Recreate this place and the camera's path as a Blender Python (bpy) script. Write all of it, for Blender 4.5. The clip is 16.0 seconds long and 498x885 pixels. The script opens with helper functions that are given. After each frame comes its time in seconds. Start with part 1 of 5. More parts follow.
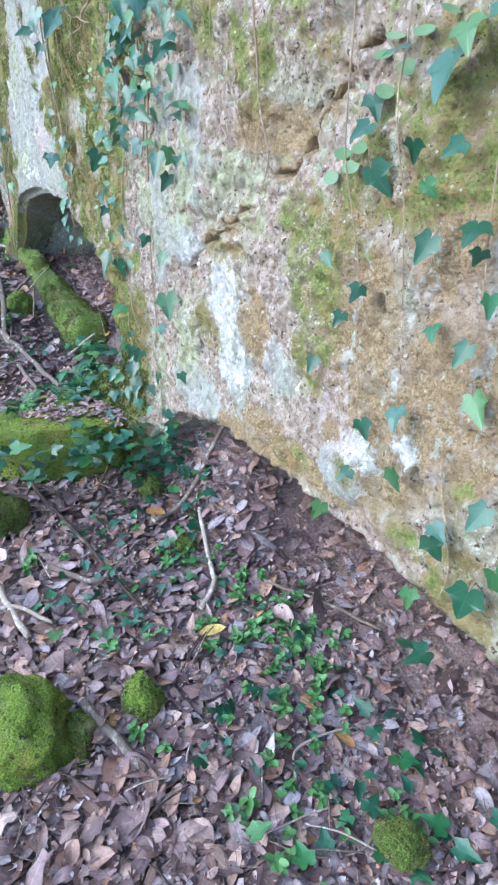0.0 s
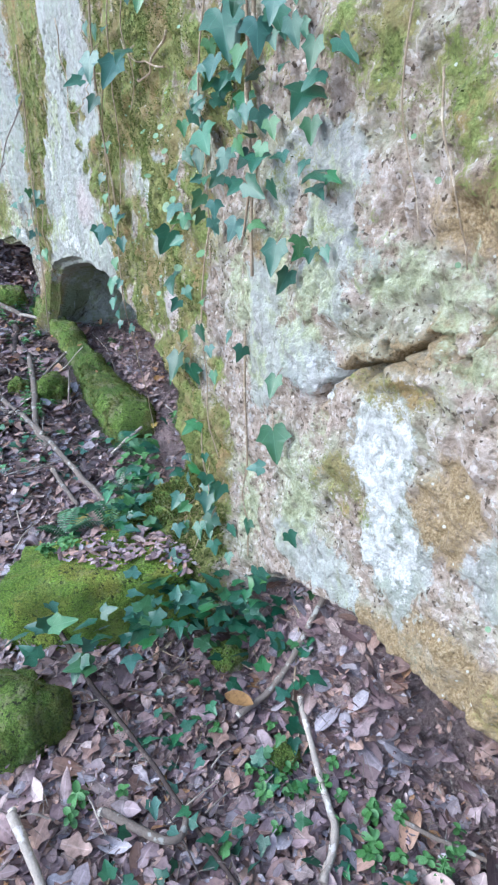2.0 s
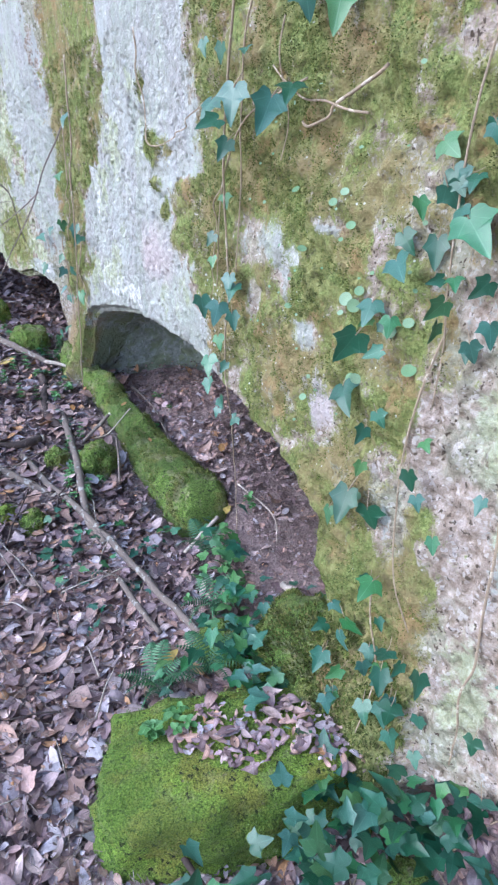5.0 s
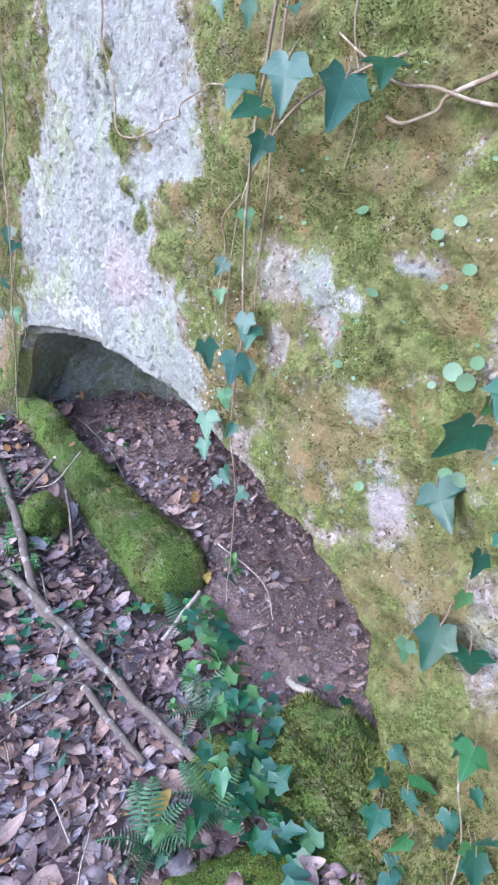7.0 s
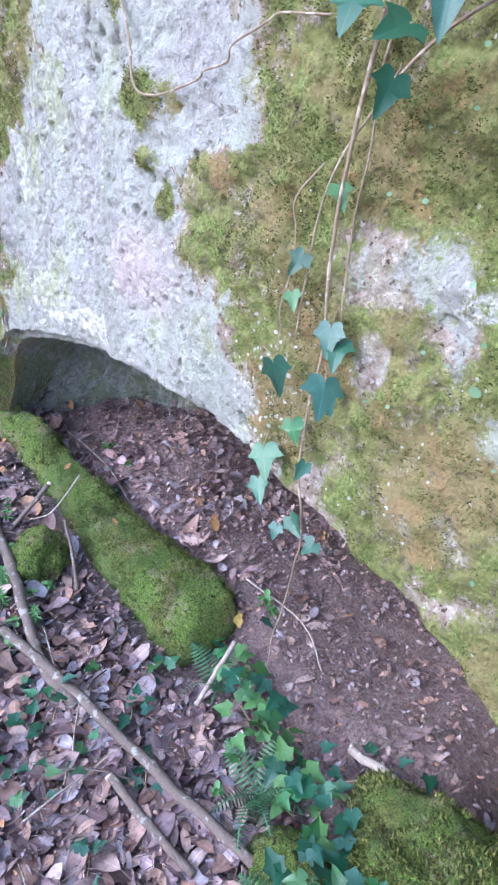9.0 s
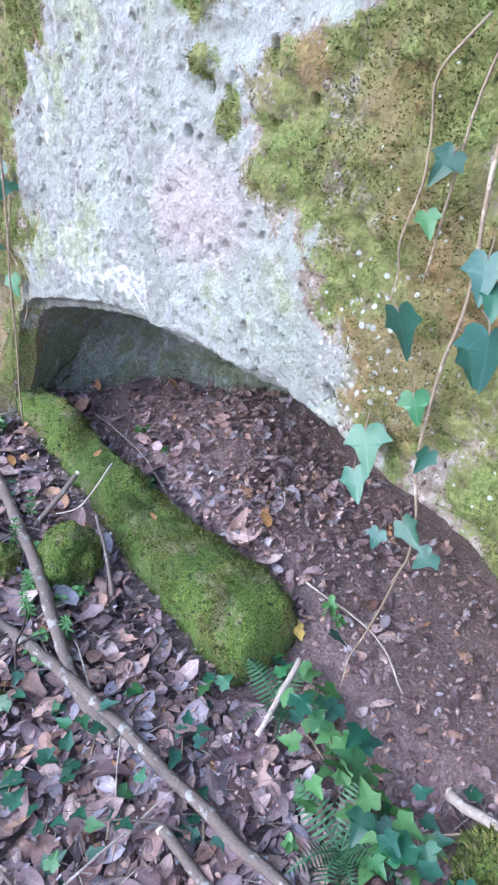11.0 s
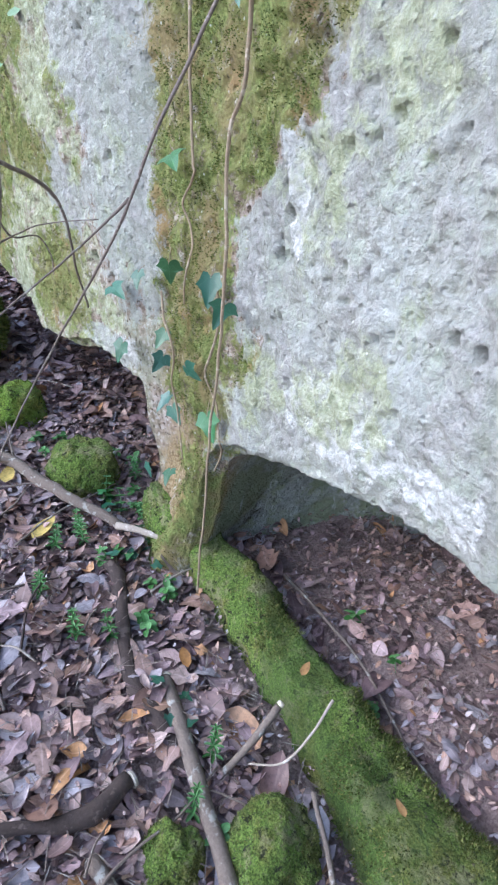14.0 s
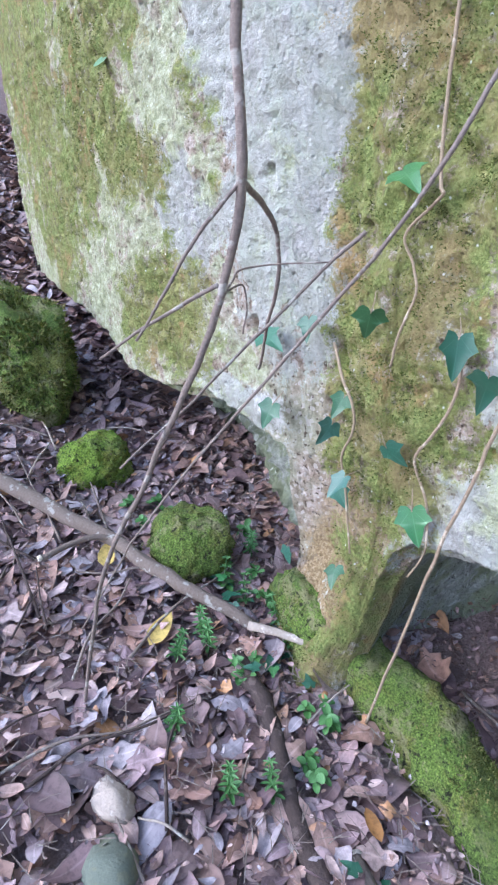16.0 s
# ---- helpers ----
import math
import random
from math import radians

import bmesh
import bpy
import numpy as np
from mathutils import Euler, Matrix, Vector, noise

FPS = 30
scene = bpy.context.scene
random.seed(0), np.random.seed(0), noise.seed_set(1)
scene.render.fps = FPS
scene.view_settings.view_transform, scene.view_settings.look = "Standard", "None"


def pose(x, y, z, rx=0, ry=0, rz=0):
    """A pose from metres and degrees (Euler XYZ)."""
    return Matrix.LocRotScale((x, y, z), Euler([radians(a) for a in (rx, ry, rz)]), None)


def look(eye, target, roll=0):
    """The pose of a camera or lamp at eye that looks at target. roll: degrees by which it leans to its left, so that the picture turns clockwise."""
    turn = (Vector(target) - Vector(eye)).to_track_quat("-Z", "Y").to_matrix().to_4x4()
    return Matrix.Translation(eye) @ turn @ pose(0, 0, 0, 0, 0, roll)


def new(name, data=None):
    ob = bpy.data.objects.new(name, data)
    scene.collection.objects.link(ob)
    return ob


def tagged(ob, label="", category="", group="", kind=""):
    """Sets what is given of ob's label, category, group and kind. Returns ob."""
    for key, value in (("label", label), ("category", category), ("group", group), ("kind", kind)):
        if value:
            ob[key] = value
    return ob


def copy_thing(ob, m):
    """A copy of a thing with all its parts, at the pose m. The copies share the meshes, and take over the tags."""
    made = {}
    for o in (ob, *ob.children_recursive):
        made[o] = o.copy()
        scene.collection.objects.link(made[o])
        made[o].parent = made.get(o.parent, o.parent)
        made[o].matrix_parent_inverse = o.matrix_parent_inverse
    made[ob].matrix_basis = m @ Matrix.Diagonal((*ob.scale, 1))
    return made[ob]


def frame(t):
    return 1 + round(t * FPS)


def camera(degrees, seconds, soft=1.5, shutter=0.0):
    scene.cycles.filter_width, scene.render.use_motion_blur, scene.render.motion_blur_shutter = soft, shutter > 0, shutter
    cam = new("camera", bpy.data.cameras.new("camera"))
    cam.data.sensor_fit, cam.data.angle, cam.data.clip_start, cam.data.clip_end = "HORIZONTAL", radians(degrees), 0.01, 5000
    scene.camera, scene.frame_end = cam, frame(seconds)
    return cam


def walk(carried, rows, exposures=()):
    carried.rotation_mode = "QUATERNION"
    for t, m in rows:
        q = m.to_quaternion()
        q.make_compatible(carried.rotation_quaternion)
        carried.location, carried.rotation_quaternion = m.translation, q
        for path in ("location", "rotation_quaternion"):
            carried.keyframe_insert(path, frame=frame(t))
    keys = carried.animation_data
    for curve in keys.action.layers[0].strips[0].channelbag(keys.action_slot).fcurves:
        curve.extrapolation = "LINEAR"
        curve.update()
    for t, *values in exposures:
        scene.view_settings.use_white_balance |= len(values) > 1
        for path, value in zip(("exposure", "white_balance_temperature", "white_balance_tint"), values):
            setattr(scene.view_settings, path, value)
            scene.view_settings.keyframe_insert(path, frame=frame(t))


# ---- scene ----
cam = camera(45.7, 16.0, 2.3)
METRES, EYE, TILT, LEAN, TURN = 4.0, 1.48, -28.0, 0.0, -28.67
ROWS = [
    (0.0, 0.0, 0.0, 0.0, -0.0, 0.0, -0.0),
    (0.5, -0.0138, 0.0425, 0.0324, 0.06, 0.54, 0.37),
    (1.0, -0.0225, 0.0616, 0.0513, 1.04, 2.0, 0.01),
    (1.5, -0.0394, 0.087, 0.0603, 1.57, 3.55, -0.13),
    (2.0, -0.0699, 0.1347, 0.0876, 1.54, 3.69, 0.16),
    (2.5, -0.0875, 0.161, 0.11, 1.31, 3.74, 0.34),
    (3.0, -0.0958, 0.185, 0.1269, 1.66, 4.32, 0.26),
    (3.5, -0.1127, 0.2019, 0.1369, 1.58, 4.4, -0.13),
    (4.0, -0.1587, 0.2265, 0.1519, 1.29, 4.17, 0.16),
    (4.5, -0.1838, 0.2228, 0.1734, 0.31, 3.84, 0.42),
    (7.0, -0.2419, 0.3351, 0.2436, -8.51, 2.95, 1.86),
    (7.5, -0.2465, 0.3411, 0.2463, -10.49, 2.87, 2.5),
    (8.0, -0.2516, 0.3544, 0.2519, -11.99, 2.18, 3.07),
    (8.5, -0.266, 0.3854, 0.2667, -11.79, 1.78, 3.61),
    (11.0, -0.2913, 0.4807, 0.2779, -9.81, -0.01, 4.13),
    (11.5, -0.3125, 0.5008, 0.2958, -8.19, 0.29, 3.74),
    (12.0, -0.3354, 0.5253, 0.318, -7.17, 0.91, 3.44),
    (12.5, -0.3479, 0.5425, 0.3265, -5.38, 1.86, 2.66),
    (13.0, -0.3575, 0.5757, 0.3354, -3.4, 2.14, 2.12),
    (13.5, -0.3538, 0.6074, 0.3596, -1.58, 2.49, 0.72),
    (14.0, -0.3563, 0.6204, 0.3811, 0.42, 3.37, 0.27),
    (14.5, -0.3892, 0.6511, 0.4024, 0.26, 3.53, 0.31),
    (15.0, -0.4139, 0.6665, 0.4229, 0.01, 3.73, 0.54),
    (15.5, -0.4318, 0.6786, 0.4272, 0.03, 3.75, 0.41),
    (16.0, -0.4494, 0.6962, 0.4265, 0.42, 4.16, -0.06),
]
walk(cam, [(t, pose(0, 0, EYE, TILT, LEAN, TURN) @ pose(METRES * x, METRES * y, METRES * z, 90 + pitch, roll, yaw)) for t, x, y, z, yaw, pitch, roll in ROWS],
     [(0.0, 0.98, 4900, 6), (3.0, 0.92, 4900, 6), (4.5, 0.95, 4880, 10), (8.0, 1.07, 4860, 18), (11.0, 1.10, 4880, 15), (12.0, 1.0, 4960, 12), (13.0, 0.90, 4980, 10), (14.5, 0.84, 5020, 10), (16.0, 0.99, 4960, 14)])

# ---- light ----
sky_world = bpy.data.worlds.new("sky")
scene.world = sky_world
sky_world.use_nodes = True
sky_nodes = sky_world.node_tree.nodes
sky_tex = sky_nodes.new("ShaderNodeTexSky")
sky_tex.sky_type, sky_tex.sun_disc = "NISHITA", False
sky_tex.sun_elevation, sky_tex.sun_rotation = radians(33), radians(-80)
sky_tex.dust_density, sky_tex.air_density = 4.0, 1.0
sky_world.node_tree.links.new(sky_tex.outputs[0], sky_nodes["Background"].inputs[0])
sky_nodes["Background"].inputs[1].default_value = 0.15
sun = new("sun", bpy.data.lights.new("sun", "SUN"))
sun.data.energy, sun.data.angle, sun.data.color = 1.15, radians(110), (1.0, 0.97, 0.93)
sun.matrix_world = look((-5, 0.8, 3.3), (0, 0, 0))


# ---- noise on arrays ----
def lattice(i, j, k, seed):
    h = (i * 374761393 + j * 668265263 + k * 2147483647 + seed * 1442695041) & 0xFFFFFFFF
    h = ((h ^ (h >> 13)) * 1274126177) & 0xFFFFFFFF
    h = ((h ^ (h >> 16)) * 2246822519) & 0xFFFFFFFF
    return ((h ^ (h >> 15)) & 0xFFFF) / 32767.5 - 1.0


def vnoise(p, scale, seed=0):
    q = np.asarray(p, float) * scale
    b = np.floor(q).astype(np.int64)
    f = q - b
    f = f * f * (3 - 2 * f)
    out = np.zeros(len(q))
    for a in (0, 1):
        for c in (0, 1):
            for e in (0, 1):
                w = (f[:, 0] if a else 1 - f[:, 0]) * (f[:, 1] if c else 1 - f[:, 1]) * (f[:, 2] if e else 1 - f[:, 2])
                out += w * lattice(b[:, 0] + a, b[:, 1] + c, b[:, 2] + e, seed)
    return out


def fbm(p, scale, octaves=4, seed=0, gain=0.5):
    out, amp, total = 0, 1.0, 0.0
    for o in range(octaves):
        out = out + amp * vnoise(p, scale * 2.03 ** o, seed + 17 * o)
        total += amp
        amp *= gain
    return out / total


def smooth(a, b, x):
    t = np.clip((x - a) / (b - a), 0, 1)
    return t * t * (3 - 2 * t)


# ---- mesh helpers ----
def mesh_np(name, verts, faces, mats, attrs=(), shade=True):
    me = bpy.data.meshes.new(name)
    verts = np.asarray(verts, np.float32)
    faces = np.asarray(faces, np.int32)
    n, k = faces.shape
    me.vertices.add(len(verts))
    me.vertices.foreach_set("co", verts.ravel())
    me.loops.add(n * k)
    me.loops.foreach_set("vertex_index", faces.ravel())
    me.polygons.add(n)
    me.polygons.foreach_set("loop_start", np.arange(0, n * k, k, dtype=np.int32))
    me.update(calc_edges=True)
    me.polygons.foreach_set("use_smooth", np.full(n, shade))
    for key, values in attrs:
        me.attributes.new(key, "FLOAT", "POINT").data.foreach_set("value", np.asarray(values, np.float32))
    for m in mats if isinstance(mats, (list, tuple)) else [mats]:
        me.materials.append(m)
    return me


def part(name, me, parent, label=""):
    ob = new(name, me)
    ob.parent = parent
    if label:
        ob["label"] = label
    return ob


def grid_faces(nu, nv):
    i = np.arange(nu * nv).reshape(nu, nv)
    return np.stack([i[:-1, :-1].ravel(), i[1:, :-1].ravel(), i[1:, 1:].ravel(), i[:-1, 1:].ravel()], 1)


def curve_points(ctrl, steps=8):
    p = [np.array(c, float) for c in ctrl]
    p = [2 * p[0] - p[1]] + p + [2 * p[-1] - p[-2]]
    out = []
    for a, b, c, d in zip(p, p[1:], p[2:], p[3:]):
        for t in np.arange(steps) / steps:
            out.append(0.5 * (2 * b + (c - a) * t + (2 * a - 5 * b + 4 * c - d) * t * t + (3 * b - a - 3 * c + d) * t ** 3))
    return np.array(out + [p[-2]])


def tube(name, ctrl, r0, r1, mat, sides=7, steps=8, rough=0.12, seed=0):
    pts = curve_points(ctrl, steps)
    bend = np.stack([fbm(pts + seed, 13, 3, 5 + i) for i in range(3)], 1)
    pts = pts + bend * (0.35 * max(r0, r1) + 0.0035)
    n = len(pts)
    tan = np.gradient(pts, axis=0)
    tan /= np.linalg.norm(tan, axis=1)[:, None]
    ref = np.array([0.31, 0.2, 0.93]) if abs(tan[0, 2]) < 0.8 else np.array([1.0, 0.1, 0])
    u = np.cross(tan, ref)
    u /= np.linalg.norm(u, axis=1)[:, None]
    w = np.cross(tan, u)
    rad = np.linspace(r0, r1, n)
    ang = np.linspace(0, 2 * np.pi, sides, endpoint=False)
    ring = pts[:, None] + rad[:, None, None] * (np.cos(ang)[None, :, None] * u[:, None] + np.sin(ang)[None, :, None] * w[:, None])
    v = ring.reshape(-1, 3)
    axis = np.repeat(pts, sides, 0)
    v = axis + (v - axis) * (1 + rough * fbm(v, 22, 3, seed))[:, None]
    f = []
    for i in range(n - 1):
        for j in range(sides):
            k = (j + 1) % sides
            f.append((i * sides + j, i * sides + k, (i + 1) * sides + k, (i + 1) * sides + j))
    v = np.vstack([v, pts[:1], pts[-1:]])
    a, b = n * sides, n * sides + 1
    for j in range(0, sides):
        k = (j + 1) % sides
        f.append((a, k, j, j))
        f.append((b, (n - 1) * sides + j, (n - 1) * sides + k, (n - 1) * sides + k))
    me = bpy.data.meshes.new(name)
    me.from_pydata([tuple(c) for c in v], [], [tuple(dict.fromkeys(c)) for c in f])
    me.polygons.foreach_set("use_smooth", np.full(len(me.polygons), True))
    me.materials.append(mat)
    return me


# ---- materials ----
def material(name, rough=0.85):
    m = bpy.data.materials.new(name)
    m.use_nodes = True
    m.node_tree.nodes["Principled BSDF"].inputs["Roughness"].default_value = rough
    return m


def node(m, kind, ins=(), operation="", interpolation_type="", attribute_name=""):
    nd = m.node_tree.nodes.new("ShaderNode" + kind)
    if operation:
        nd.operation = operation
    if interpolation_type:
        nd.interpolation_type = interpolation_type
    if attribute_name:
        nd.attribute_name = attribute_name
    for key, value in dict(ins).items():
        if isinstance(value, bpy.types.NodeSocket):
            m.node_tree.links.new(value, nd.inputs[key])
        else:
            nd.inputs[key].default_value = value
    return nd


def coords(m):
    return node(m, "TexCoord").outputs["Object"]


def noise_tex(m, scale, detail=4.0, rough=0.6, at=None):
    return node(m, "TexNoise", {"Vector": at or coords(m), "Scale": scale, "Detail": detail, "Roughness": rough}).outputs[0]


def ramp(m, fac, stops):
    nd = node(m, "ValToRGB", {"Fac": fac})
    els = nd.color_ramp.elements
    while len(els) < len(stops):
        els.new(0.5)
    for e, (pos, col) in zip(els, stops):
        e.position, e.color = pos, (*col, 1)
    return nd.outputs[0]


def mix(m, fac, a, b):
    nd = node(m, "MixRGB", {"Fac": fac})
    for key, value in (("Color1", a), ("Color2", b)):
        if isinstance(value, bpy.types.NodeSocket):
            m.node_tree.links.new(value, nd.inputs[key])
        else:
            nd.inputs[key].default_value = (*value, 1)
    return nd.outputs[0]


def math_node(m, op, a, b=0.0, c=0.0):
    return node(m, "Math", {0: a, 1: b, 2: c}, operation=op).outputs[0]


def step(m, value, lo, hi):
    return node(m, "MapRange", {"Value": value, "From Min": lo, "From Max": hi}, interpolation_type="SMOOTHSTEP").outputs[0]


def attr(m, name):
    return node(m, "Attribute", attribute_name=name).outputs["Fac"]


def finish(m, colour, height=None, strength=0.6, dist=0.004, rough=None):
    b = m.node_tree.nodes["Principled BSDF"]
    if isinstance(colour, bpy.types.NodeSocket):
        m.node_tree.links.new(colour, b.inputs["Base Color"])
    else:
        b.inputs["Base Color"].default_value = (*colour, 1)
    if height is not None:
        bump = node(m, "Bump", {"Height": height, "Strength": strength, "Distance": dist})
        m.node_tree.links.new(bump.outputs[0], b.inputs["Normal"])
    if rough is not None:
        m.node_tree.links.new(rough, b.inputs["Roughness"])
    return m


def rock_material():
    m = material("tuff_rock", 0.92)
    at = coords(m)
    streaky = node(m, "Mapping", {"Vector": at, "Scale": (1.0, 1.0, 0.28)}).outputs[0]
    big, blotch = noise_tex(m, 4.5, 5, 0.6, at), noise_tex(m, 15, 7, 0.68, at)
    streak = noise_tex(m, 22, 6, 0.62, streaky)
    mid, fine = noise_tex(m, 42, 6, 0.7, at), noise_tex(m, 150, 4, 0.75, at)
    grit = node(m, "TexVoronoi", {"Vector": at, "Scale": 170.0}).outputs["Distance"]
    chips = node(m, "TexVoronoi", {"Vector": at, "Scale": 115.0, "Randomness": 1.0})
    chip = node(m, "SeparateColor", {0: chips.outputs["Color"]}).outputs[0]
    tuff = ramp(m, mid, [(0.28, (0.12, 0.09, 0.06)), (0.40, (0.27, 0.21, 0.155)), (0.52, (0.42, 0.345, 0.285)), (0.70, (0.60, 0.53, 0.48))])
    tuff = mix(m, step(m, big, 0.46, 0.62), tuff, ramp(m, mid, [(0.3, (0.16, 0.15, 0.09)), (0.5, (0.37, 0.36, 0.26)), (0.7, (0.52, 0.51, 0.41))]))
    tuff = mix(m, math_node(m, "MULTIPLY", step(m, chip, 0.86, 0.92), 0.55), tuff, (0.66, 0.62, 0.58))
    speck = noise_tex(m, 75, 3, 0.55, at)
    tuff = mix(m, step(m, speck, 0.40, 0.33), tuff, (0.10, 0.075, 0.05))
    wobble = math_node(m, "MULTIPLY_ADD", blotch, 1.5, math_node(m, "MULTIPLY_ADD", fine, 0.9, -1.2))
    ochre = ramp(m, fine, [(0.3, (0.13, 0.09, 0.04)), (0.5, (0.32, 0.235, 0.12)), (0.7, (0.48, 0.39, 0.26))])
    col = mix(m, step(m, math_node(m, "ADD", attr(m, "stain"), wobble), 0.35, 0.85), tuff, ochre)
    wstreak = math_node(m, "MULTIPLY_ADD", streak, 1.5, math_node(m, "MULTIPLY_ADD", mid, 1.1, math_node(m, "MULTIPLY_ADD", fine, 0.6, -1.6)))
    w = math_node(m, "ADD", attr(m, "white"), wstreak)
    lichen = ramp(m, mid, [(0.28, (0.206, 0.206, 0.163)), (0.40, (0.344, 0.348, 0.297)), (0.54, (0.421, 0.430, 0.387)), (0.72, (0.550, 0.559, 0.520))])
    lichen = mix(m, step(m, blotch, 0.50, 0.62), lichen, mix(m, fine, (0.361, 0.396, 0.310), (0.533, 0.568, 0.482)))
    lichen = mix(m, step(m, speck, 0.34, 0.28), lichen, (0.20, 0.195, 0.165))
    veil = noise_tex(m, 9, 6, 0.62, streaky)
    lichen = mix(m, math_node(m, "MULTIPLY", step(m, veil, 0.50, 0.66), 0.7), lichen, mix(m, fine, (0.241, 0.262, 0.202), (0.430, 0.456, 0.396)))
    lichen = mix(m, math_node(m, "MULTIPLY", step(m, veil, 0.46, 0.34), 0.8), lichen, mix(m, fine, (0.404, 0.426, 0.391), (0.568, 0.589, 0.559)))
    mauve = noise_tex(m, 6.5, 6, 0.7, node(m, "Mapping", {"Vector": at, "Location": (3.0, 1.0, 7.0), "Scale": (1.0, 1.0, 0.6)}).outputs[0])
    lichen = mix(m, math_node(m, "MULTIPLY", step(m, mauve, 0.48, 0.62), 0.55), lichen, ramp(m, mid, [(0.3, (0.189, 0.181, 0.163)), (0.5, (0.396, 0.378, 0.370)), (0.7, (0.568, 0.550, 0.542))]))
    lichen = mix(m, step(m, mauve, 0.43, 0.34), lichen, ramp(m, mid, [(0.3, (0.27, 0.29, 0.15)), (0.5, (0.43, 0.46, 0.34)), (0.7, (0.58, 0.61, 0.50))]))
    chalk = math_node(m, "ADD", attr(m, "chalk"), math_node(m, "MULTIPLY_ADD", streak, 2.2, math_node(m, "MULTIPLY_ADD", mid, 1.4, -2.0)))
    lichen = mix(m, step(m, chalk, 0.45, 0.65), lichen, ramp(m, mid, [(0.34, (0.279, 0.279, 0.242)), (0.43, (0.484, 0.493, 0.456)), (0.6, (0.725, 0.725, 0.707))]))
    lichen = mix(m, math_node(m, "MULTIPLY", attr(m, "pink"), 0.8), lichen, mix(m, mid, (0.44, 0.35, 0.34), (0.70, 0.57, 0.56)))
    col = mix(m, step(m, w, 0.42, 0.60), col, lichen)
    film = math_node(m, "ADD", attr(m, "film"), math_node(m, "MULTIPLY_ADD", blotch, 1.6, math_node(m, "MULTIPLY_ADD", mid, 0.8, -1.2)))
    col = mix(m, math_node(m, "MULTIPLY", step(m, film, 0.40, 0.70), 0.85), col, ramp(m, mid, [(0.3, (0.19, 0.21, 0.10)), (0.5, (0.40, 0.43, 0.26)), (0.72, (0.60, 0.63, 0.48))]))
    # separate grey-green tone for the undercut and niche, mixed in by the cave mask
    recess_tone = ramp(m, mid, [(0.3, (0.156, 0.168, 0.148)), (0.45, (0.312, 0.332, 0.296)), (0.62, (0.421, 0.441, 0.406)), (0.74, (0.546, 0.562, 0.530))])
    recess_tone = mix(m, step(m, blotch, 0.48, 0.62), recess_tone, mix(m, fine, (0.176, 0.208, 0.120), (0.352, 0.392, 0.256)))
    recess_tone = mix(m, step(m, big, 0.44, 0.60), recess_tone, mix(m, mid, (0.136, 0.168, 0.096), (0.320, 0.352, 0.232)))
    recess_tone = mix(m, step(m, streak, 0.62, 0.70), recess_tone, (0.50, 0.53, 0.49))
    col = mix(m, attr(m, "cave"), col, recess_tone)
    g = math_node(m, "ADD", attr(m, "moss"), math_node(m, "MULTIPLY_ADD", mid, 0.7, math_node(m, "ADD", wobble, -0.35)))
    green = ramp(m, mid, [(0.3, (0.06, 0.06, 0.016)), (0.43, (0.15, 0.155, 0.045)), (0.57, (0.25, 0.26, 0.08)), (0.75, (0.40, 0.39, 0.17))])
    green = mix(m, step(m, blotch, 0.46, 0.60), green, ramp(m, fine, [(0.3, (0.07, 0.095, 0.02)), (0.5, (0.19, 0.235, 0.06)), (0.7, (0.36, 0.40, 0.13))]))
    green = mix(m, math_node(m, "MULTIPLY", step(m, big, 0.47, 0.62), math_node(m, "SUBTRACT", 0.85, attr(m, "film"))), green, mix(m, fine, (0.16, 0.115, 0.04), (0.42, 0.335, 0.165)))
    rust = noise_tex(m, 7, 6, 0.7, node(m, "Mapping", {"Vector": at, "Location": (9.0, 4.0, 2.0)}).outputs[0])
    green = mix(m, math_node(m, "MULTIPLY", step(m, rust, 0.54, 0.64), 0.7), green, mix(m, fine, (0.20, 0.11, 0.04), (0.46, 0.32, 0.15)))
    col = mix(m, step(m, g, 0.38, 0.68), col, green)
    spot = node(m, "TexVoronoi", {"Vector": at, "Scale": 62.0, "Randomness": 1.0})
    pick = node(m, "SeparateColor", {0: spot.outputs["Color"]}).outputs[1]
    dot = math_node(m, "MULTIPLY", step(m, math_node(m, "MULTIPLY_ADD", pick, 0.25, math_node(m, "MULTIPLY_ADD", fine, 0.3, spot.outputs["Distance"])), 0.58, 0.48), step(m, math_node(m, "ADD", pick, attr(m, "dots")), 1.02, 1.10))
    col = mix(m, math_node(m, "MULTIPLY", dot, 0.7), col, mix(m, fine, (0.58, 0.60, 0.55), (0.80, 0.82, 0.79)))
    hgt = math_node(m, "MULTIPLY_ADD", fine, 0.32, math_node(m, "MULTIPLY", mid, 1.3))
    hgt = math_node(m, "MULTIPLY_ADD", grit, -0.2, hgt)
    pits = node(m, "TexVoronoi", {"Vector": at, "Scale": 38.0}).outputs["Distance"]
    hgt = math_node(m, "MULTIPLY_ADD", step(m, pits, 0.03, 0.26), 0.55, hgt)
    return finish(m, col, hgt, 1.0, 0.010)


